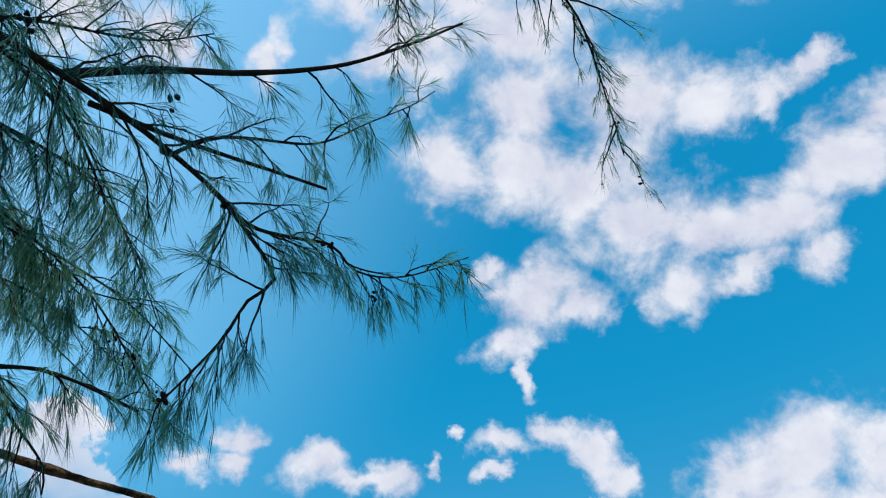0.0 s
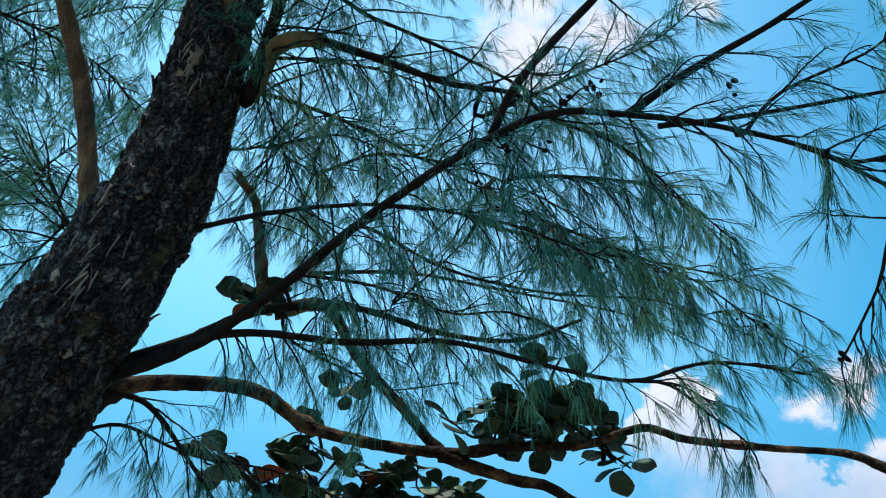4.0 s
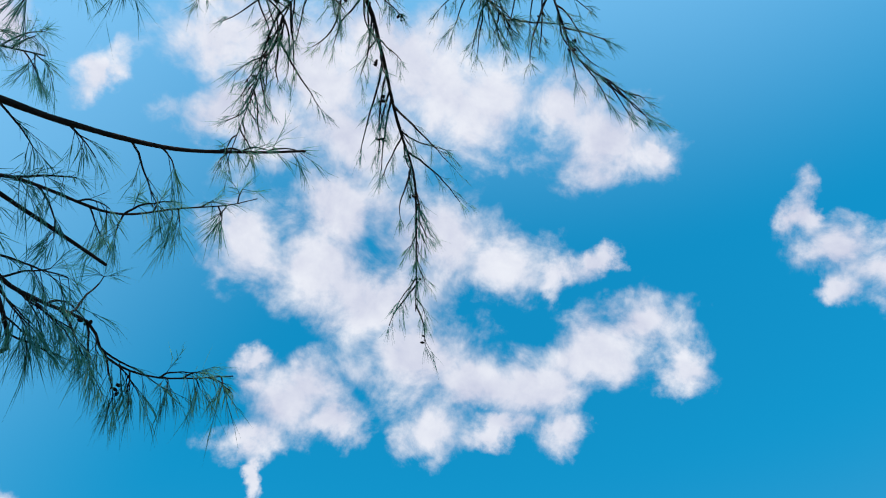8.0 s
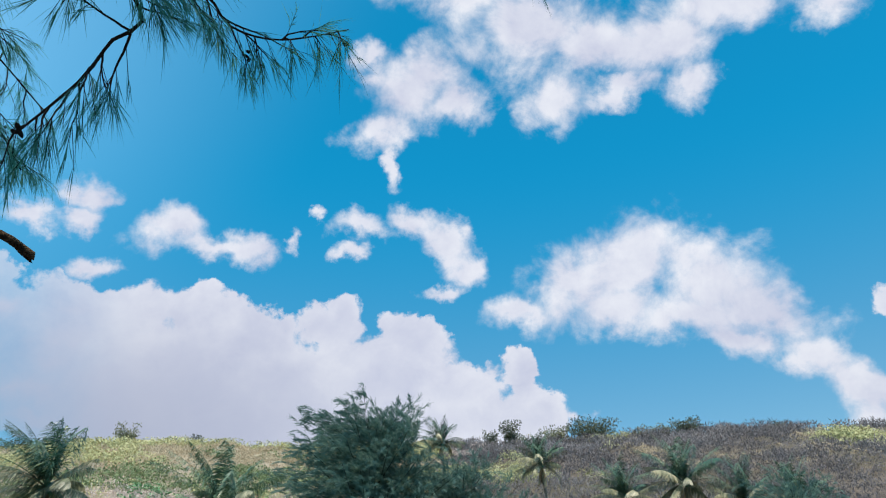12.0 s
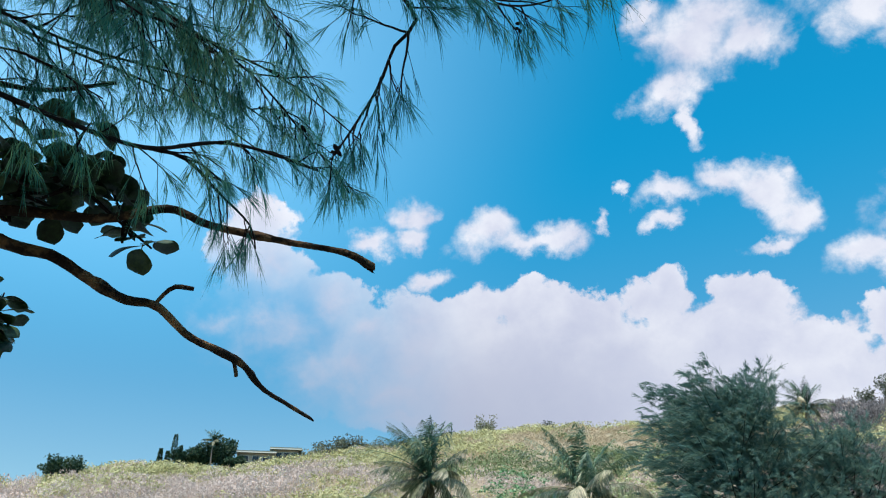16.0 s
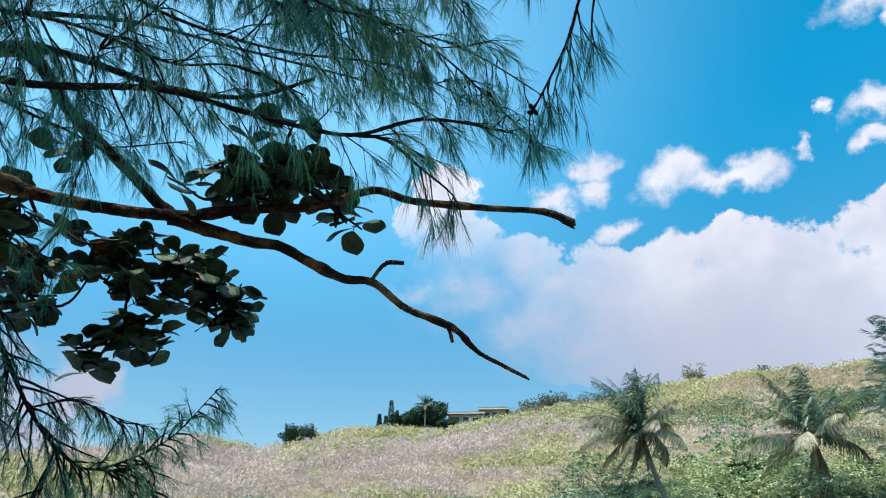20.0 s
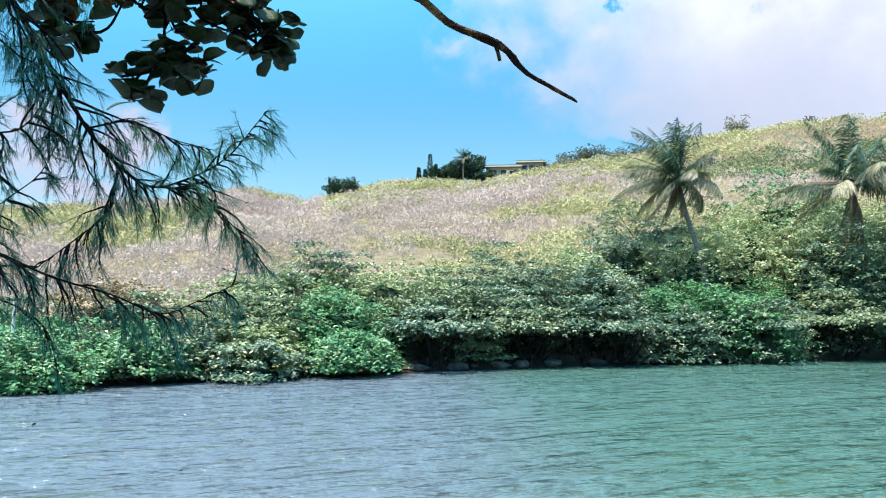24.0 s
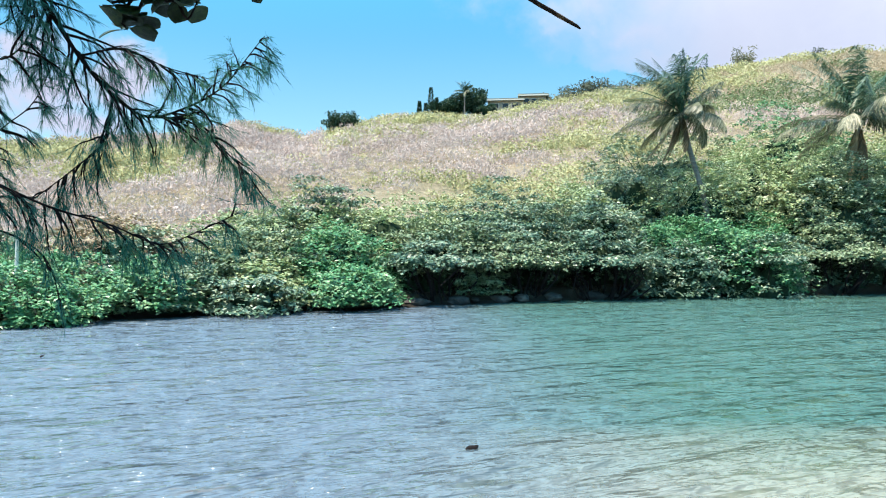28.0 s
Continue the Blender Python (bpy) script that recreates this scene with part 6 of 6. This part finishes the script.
def near_casuarina():
    foot = (-3.55, 2.65, 0.6)
    root = thing("casuarina_tree", foot, "leaning casuarina with rough dark bark and drooping needle sprays", "tree")
    base = np.array(foot)
    points, r0, r1 = BOUGHS["trunk"]
    line = smooth_line([(-3.6, 2.7, 0.3), (-3.25, 2.45, 2.0), *points], 0.02)
    n = len(line)
    t = np.linspace(0, 1, n)
    sides = 104
    v, f = tube(line, np.interp(t, [0, 0.1, 0.45, 0.62, 0.74, 0.86, 1], [0.40, 0.33, 0.275, 0.225, 0.17, 0.10, 0.05]), sides)
    v = v.reshape(n, sides, 3)
    # Long cracked plates of bark.
    for i in range(n):
        for j in range(sides):
            out = v[i, j] - line[i]
            a = j / sides * 6.283
            q = Vector((math.cos(a) * 1.3, math.sin(a) * 1.3, i * 0.02 * 2.6))
            near, cells = noise.voronoi(q * 3.4 + noise.noise_vector(q * 5.0) * 0.25)
            lift = (math.sin(cells[0][0] * 91.7 + cells[0][1] * 57.3 + cells[0][2] * 33.1) * 0.5 + 0.5) * min(1.0, (near[1] - near[0]) * 5.0)
            ridge = noise.noise(q * 1.6) * 0.09 + lift * 0.11 + noise.noise(q * 13.0) * 0.05
            v[i, j] = line[i] + out * (0.94 + ridge)
    piece("trunk", v.reshape(-1, 3) - base, f, BARK_PLATES, root, "thick trunk with cracked flaking dark-grey bark")
    # Lifted flakes of bark.
    g = np.random.default_rng(4)
    for k in range(300):
        i = int(g.uniform(0.30, 0.86) * n)
        a = g.uniform(0, 6.283)
        j = int(a / 6.283 * sides) % sides
        p, out = v[i, j], unit(v[i, j] - line[i])
        along = unit(line[min(n - 1, i + 1)] - line[max(0, i - 1)])
        side = np.cross(out, along)
        hgt, wid = g.uniform(0.012, 0.06), g.uniform(0.008, 0.03)
        c = p + out * 0.004
        tilt = g.uniform(0.1, 0.9) * hgt
        turn = np.sort(g.uniform(0, 6.283, 7))
        away = np.stack([np.cos(turn) * wid * g.uniform(0.6, 1.3, 7), np.sin(turn) * hgt * g.uniform(0.6, 1.2, 7)], 1)
        vv = c + away[:, :1] * side + away[:, 1:] * along + np.clip(away[:, 1:] / hgt, -0.2, 1) * tilt * out
        vv = np.vstack([vv, vv - out * 0.012])
        ff = [tuple(range(7)), tuple(range(13, 6, -1))] + [(q, 7 + q, 7 + (q + 1) % 7, (q + 1) % 7) for q in range(7)]
        piece("bark_flake", vv - base, ff, BARK_PALE if g.uniform() < 0.07 else BARK_PLATES, root)
    # Peeled places, where torn pale fibres hang from the bark.
    for at, mat, count in (((-2.17, 1.54, 5.28), BARK_PALE, 16), ((-2.05, 1.41, 5.71), TAN_BARK, 16), ((-2.43, 1.88, 4.15), BARK_PALE, 12), ((-2.39, 1.79, 4.35), BARK_PALE, 8)):
        gap = np.linalg.norm(v - np.array(at), axis=2)
        i, j = np.unravel_index(np.argmin(gap), gap.shape)
        out, along = unit(v[i, j] - line[i]), unit(line[i + 1] - line[i - 1])
        side = np.cross(out, along)
        for k in range(count):
            a = v[i, j] + side * g.normal(0, 0.05) + along * g.normal(0, 0.06) + out * 0.006
            b = a - along * g.uniform(0.03, 0.13) + side * g.normal(0, 0.015) + out * g.uniform(0.0, 0.02)
            w = g.uniform(0.002, 0.007)
            vv, ff = tube([a, (a + b) / 2 + out * 0.008, b], [w, w * 0.8, 0.002], 5, 0.1)
            piece("bark_fibre", vv - base, ff, mat, root)
        for k in range(3 if count == 16 else 0):
            c = v[i, j] + side * g.normal(0, 0.03) + along * (0.05 * k - 0.08) + out * 0.008
            wid, hgt = g.uniform(0.02, 0.045), g.uniform(0.03, 0.06)
            turn = np.linspace(0, 6.283, 9, endpoint=False) + g.uniform(-0.25, 0.25, 9)
            away = np.stack([np.cos(turn) * wid * g.uniform(0.35, 1.3, 9), np.sin(turn) * hgt * g.uniform(0.35, 1.4, 9)], 1)
            vv = c + away[:, :1] * side + away[:, 1:] * along + (g.uniform(-0.004, 0.01, (9, 1)) - 4.0 * away[:, :1] ** 2) * out
            vv = np.vstack([vv, vv - out * 0.014])
            ff = [tuple(range(9)), tuple(range(17, 8, -1))] + [(q, 9 + q, 9 + (q + 1) % 9, (q + 1) % 9) for q in range(9)]
            piece("peeled_patch", vv - base, ff, mat, root)
    seed = 100
    cone, cone_faces = ico_ball(1.0, 2)
    cone_mesh = mesh_of("cone", cone * (1 + 0.12 * np.sin(9 * cone[:, :1] + 7 * cone[:, 2:])) * (0.8, 0.8, 1.1), cone_faces, TWIG)
    grown = line.copy()
    for name, (points, r0, r1) in BOUGHS.items():
        if name == "trunk" or name.startswith("d_"):
            continue
        seed += 1
        if name in ("stub", "spike"):
            line = wavy(points, 0.05, 0.004, seed)
            m = len(line)
            v, f = tube(line, np.linspace(r0, r1, m) * (1 + 0.06 * np.sin(np.arange(m) * 1.7)), 12, 0.06)
            tip = v[-12:]
            tip += unit(line[-1] - line[-3]) * rng.uniform(-0.01, 0.14, (12, 1))
            end, up_ = line[-1], unit(line[-1] - line[-4])
            stump = piece("broken_branch", v - base, f, SNAPPED, root, "snapped branch stub with splintered orange wood")
            for q in range(7):
                a = end + rng.normal(0, 0.5 * r1, 3) - up_ * 0.04
                vv, ff = tube([a, a + up_ * rng.uniform(0.05, 0.16) + rng.normal(0, 0.008, 3)], [0.009, 0.002], 4)
                piece("splinter", vv - base, ff, SNAPPED, stump)
            continue
        # Each bough springs from the nearest wood grown before it.
        gap = np.linalg.norm(grown - points[0], axis=1)
        if gap.min() > 0.03:
            from_ = grown[np.argmin(gap)]
            points = [tuple(from_), *points] if gap.min() < 0.6 else [tuple(from_), tuple((from_ + np.array(points[0])) / 2 + (0, 0, 0.06)), *points]
        line = wavy(points, 0.04, 0.006 if name not in ("stick_high", "snag") else 0.003, seed)
        grown = np.vstack([grown, line])
        m = len(line)
        knots = 1 + 0.10 * np.abs(np.sin(np.arange(m) * 0.9 + seed)) ** 6
        v, f = tube(line, (np.linspace(r0, r1, m) * 0.55 + 0.45 * (r1 + (r0 - r1) * (1 - np.linspace(0, 1, m)) ** 1.6)) * knots, 10, 0.05)
        ob = piece("bough", v - base, f, TWIG if r0 < 0.04 else BARK, root, smooth=True)
        if name == "behind":
            v, f = tube(line[:20], np.linspace(0.066, 0.036, 20), 12, 0.05)
            piece("branch_collar", v - base, f, TAN_BARK, ob, "smooth tan bark where a branch leaves the trunk", smooth=True)
        if name in LEAFY:
            start, twigs, reach, dense = LEAFY[name]
            if name.startswith("crown"):
                twigs, reach, dense = int(twigs * 1.5), reach * 1.45, dense * 0.6
            elif name.startswith("left"):
                twigs = int(twigs * 1.4)
            elif name.startswith(("back", "hang", "roof")):
                twigs = int(twigs * 1.2)
            (v, f), (nv, nf) = bough_foliage(line, start, twigs, reach, 0.062 if name.startswith("hang") else 0.10, seed, dense, 1.9 if name.startswith("hang") else 1.35 if name.startswith("crown") else 1.2, hang=0.45 if name.startswith("hang") else 1.0 if name.startswith("crown") else 0.38, drop=0.12 if name.startswith("hang") else 0.7 if name.startswith("crown") else 0.42)
            piece("twig_spray", v - base, f, TWIG, ob, kind="stuff")
            for q in range({"crown_a": 26, "crown_b": 60, "crown_c": 14, "crown_d": 30, "crown_e": 8, "snag": 8, "main": 26, "tee": 8, "mesh_d": 14}.get(name, 0)):
                # Small woody cones hang close to the twigs, mostly in twos and threes.
                if q % 3 == 0:
                    at = v[rng.integers(len(v) // 4, len(v))]
                ob_ = new("cone", cone_mesh)
                ob_.parent = ob
                size = rng.uniform(0.006, 0.010)
                ob_.matrix_basis = Matrix.LocRotScale(Vector(at - base + rng.normal(0, 0.012, 3)), Euler(rng.uniform(0, 3, 3)), (size, size, size * 1.3))
            piece("needle_foliage", nv - base, nf, NEEDLE, ob, "fine drooping blue-green needles", kind="stuff")


near_casuarina()


# ---------------------------------------------------------------- the broad-leaved tree beside it
LEAF_SPOTS = [
    ((-0.91, 3.29, 4.32), 0.20, 12), ((-0.68, 3.32, 4.37), 0.22, 13), ((-0.45, 3.35, 4.39), 0.20, 10), ((-0.36, 3.44, 4.24), 0.15, 7), ((-0.80, 3.37, 4.23), 0.16, 7),
    ((-2.27, 4.18, 4.27), 0.26, 10), ((-1.92, 4.35, 4.27), 0.26, 12), ((-1.73, 4.47, 4.16), 0.27, 14), ((-1.36, 4.58, 4.21), 0.25, 12), ((-1.18, 4.70, 4.02), 0.24, 14),
    ((-1.87, 4.54, 3.80), 0.22, 12), ((-2.27, 4.29, 4.01), 0.28, 13), ((-1.69, 4.59, 3.89), 0.2, 8), ((-1.54, 4.46, 4.37), 0.22, 8), ((-1.77, 3.50, 4.63), 0.14, 3), ((-0.51, 3.26, 4.52), 0.12, 3),
    ((-2.08, 3.58, 4.21), 0.22, 8), ((-2.16, 3.64, 3.99), 0.22, 8), ((-2.23, 2.68, 4.69), 0.10, 5), ((-2.55, 3.42, 3.95), 0.18, 7),
]


def round_leaf():
    """A thick spoon-shaped leaf, about one unit long, from its stalk along +x, slightly cupped."""
    bm = bmesh.new()
    rows = []
    for k in range(7):
        t = k / 6
        w = 0.41 * math.sqrt(max(0.02, 1 - ((t - 0.56) / 0.57) ** 2)) * (0.55 + 0.45 * min(1, t * 2.2))
        x = 0.12 + 0.88 * t
        z = 0.10 * math.sin(t * 2.6)
        rows.append([bm.verts.new((x, y * w, z + 0.16 * (abs(y) * w) ** 1.3)) for y in (-1, -0.5, 0, 0.5, 1)])
    for a, b in zip(rows, rows[1:]):
        for k in range(4):
            bm.faces.new((a[k], b[k], b[k + 1], a[k + 1]))
    stalk = bmesh.ops.create_cone(bm, segments=5, radius1=0.018, radius2=0.014, depth=0.2, matrix=Matrix.Translation((0.05, 0, 0)) @ Matrix.Rotation(radians(90), 4, "Y"))
    extra = bmesh.ops.extrude_face_region(bm, geom=[f for f in bm.faces if len(f.verts) == 4 and f.calc_area() > 0.006])
    bmesh.ops.translate(bm, verts=[v for v in extra["geom"] if isinstance(v, bmesh.types.BMVert)], vec=(0, 0, -0.008))
    return bm


def broadleaf_tree():
    foot = (-3.9, 3.5, 0.5)
    root = thing("broadleaf_tree", foot, "gnarled tree with bare weathered branches and clumps of thick round leaves", "tree")
    base = np.array(foot)
    line = smooth_line([(-3.9, 3.5, 0.2), (-3.75, 3.3, 2.2), (-3.45, 3.0, 3.6), (-3.15, 2.88, 4.06)], 0.06)
    v, f = tube(line, np.interp(np.linspace(0, 1, len(line)), [0, 0.8, 1], [0.12, 0.066, 0.03]), 14, 0.04)
    piece("trunk", v - base, f, BARK, root, smooth=True)
    limbs = {}
    for k, name in enumerate(n for n in BOUGHS if n.startswith("d_")):
        points, r0, r1 = BOUGHS[name]
        if name == "d_one":
            points = [(-3.15, 2.88, 4.06), (-2.92, 2.86, 4.21), (-2.63, 2.93, 4.28), *points[2:]]
        line = wavy(points, 0.03, 0.008 if len(points) > 4 else 0.001, 60 + k)
        m = len(line)
        g = np.random.default_rng(60 + k)
        knob = np.ones(m)
        for q in g.uniform(0, m, max(1, m // 16)):
            knob += 0.35 * np.exp(-(((np.arange(m) - q) / 1.6) ** 2))
        taper = 1 - 0.75 * np.linspace(0, 1, m) ** 0.7
        v, f = tube(line, np.maximum(r1, r0 * taper) * knob, 12, 0.05)
        if name in ("d_one", "d_two"):
            v[-12:] += unit(line[-1] - line[-4]) * g.uniform(-0.02, 0.05, (12, 1))
        limbs[name] = line
        piece("branch", v - base, f, DEADWOOD, root, "bare weathered branch with a snapped tip", smooth=True)
    shape = part("leaf", round_leaf(), BROADLEAF, root)
    old = shape.data.copy()
    old.materials[0] = BROADLEAF_OLD
    for q in (shape.data, old):
        q.polygons.foreach_set("use_smooth", [True] * len(q.polygons))
    every = np.vstack([limbs["d_one"], limbs["d_two"], limbs["d_limb"]])
    g = np.random.default_rng(12)
    first = True
    for spot, spread, count in LEAF_SPOTS:
        count = int(count * (2.2 if spot[1] < 4 else 3.2))
        spot = np.array(spot)
        root_pt = every[np.argmin(np.linalg.norm(every - spot, axis=1))]
        stems = max(2, count // 4)
        for s in range(stems):
            end = spot + g.normal(0, spread * 0.5, 3)
            mid = (root_pt + end) / 2 + g.normal(0, 0.06, 3) + (0, 0, -0.05)
            line = wavy([root_pt, mid, end], 0.04, 0.006, int(g.integers(1e6)))
            v, f = tube(line, np.linspace(0.011, 0.005, len(line)), 6, 0.06)
            piece("stem", v - base, f, TWIG, root, smooth=True)
            every = np.vstack([every, line[len(line) // 3 :]])
            root_pt = every[np.argmin(np.linalg.norm(every - spot, axis=1) + g.uniform(0, 0.3, len(every)))]
            # A rosette of leaves round the end of each stem.
            spin, many = g.uniform(0, 6.283), math.ceil(count / stems)
            for k in range(many):
                turn = spin + k * 2.39996
                tilt = Matrix.Rotation(turn, 3, "Z") @ Matrix.Rotation(g.uniform(-0.55, 1.0), 3, "Y") @ Matrix.Rotation(g.uniform(-0.5, 0.5), 3, "X")
                tilt = tilt.to_euler()
                size = g.uniform(0.115, 0.19)
                at = end + (line[-2] - end) * g.uniform(0, 1.6) + g.normal(0, 0.018, 3)
                if first:
                    ob, first = shape, False
                else:
                    ob = new("leaf", old if g.uniform() < 0.03 else shape.data)
                    ob.parent = root
                ob.matrix_basis = Matrix.LocRotScale(Vector(at - base), tilt, (size, size, size))


broadleaf_tree()
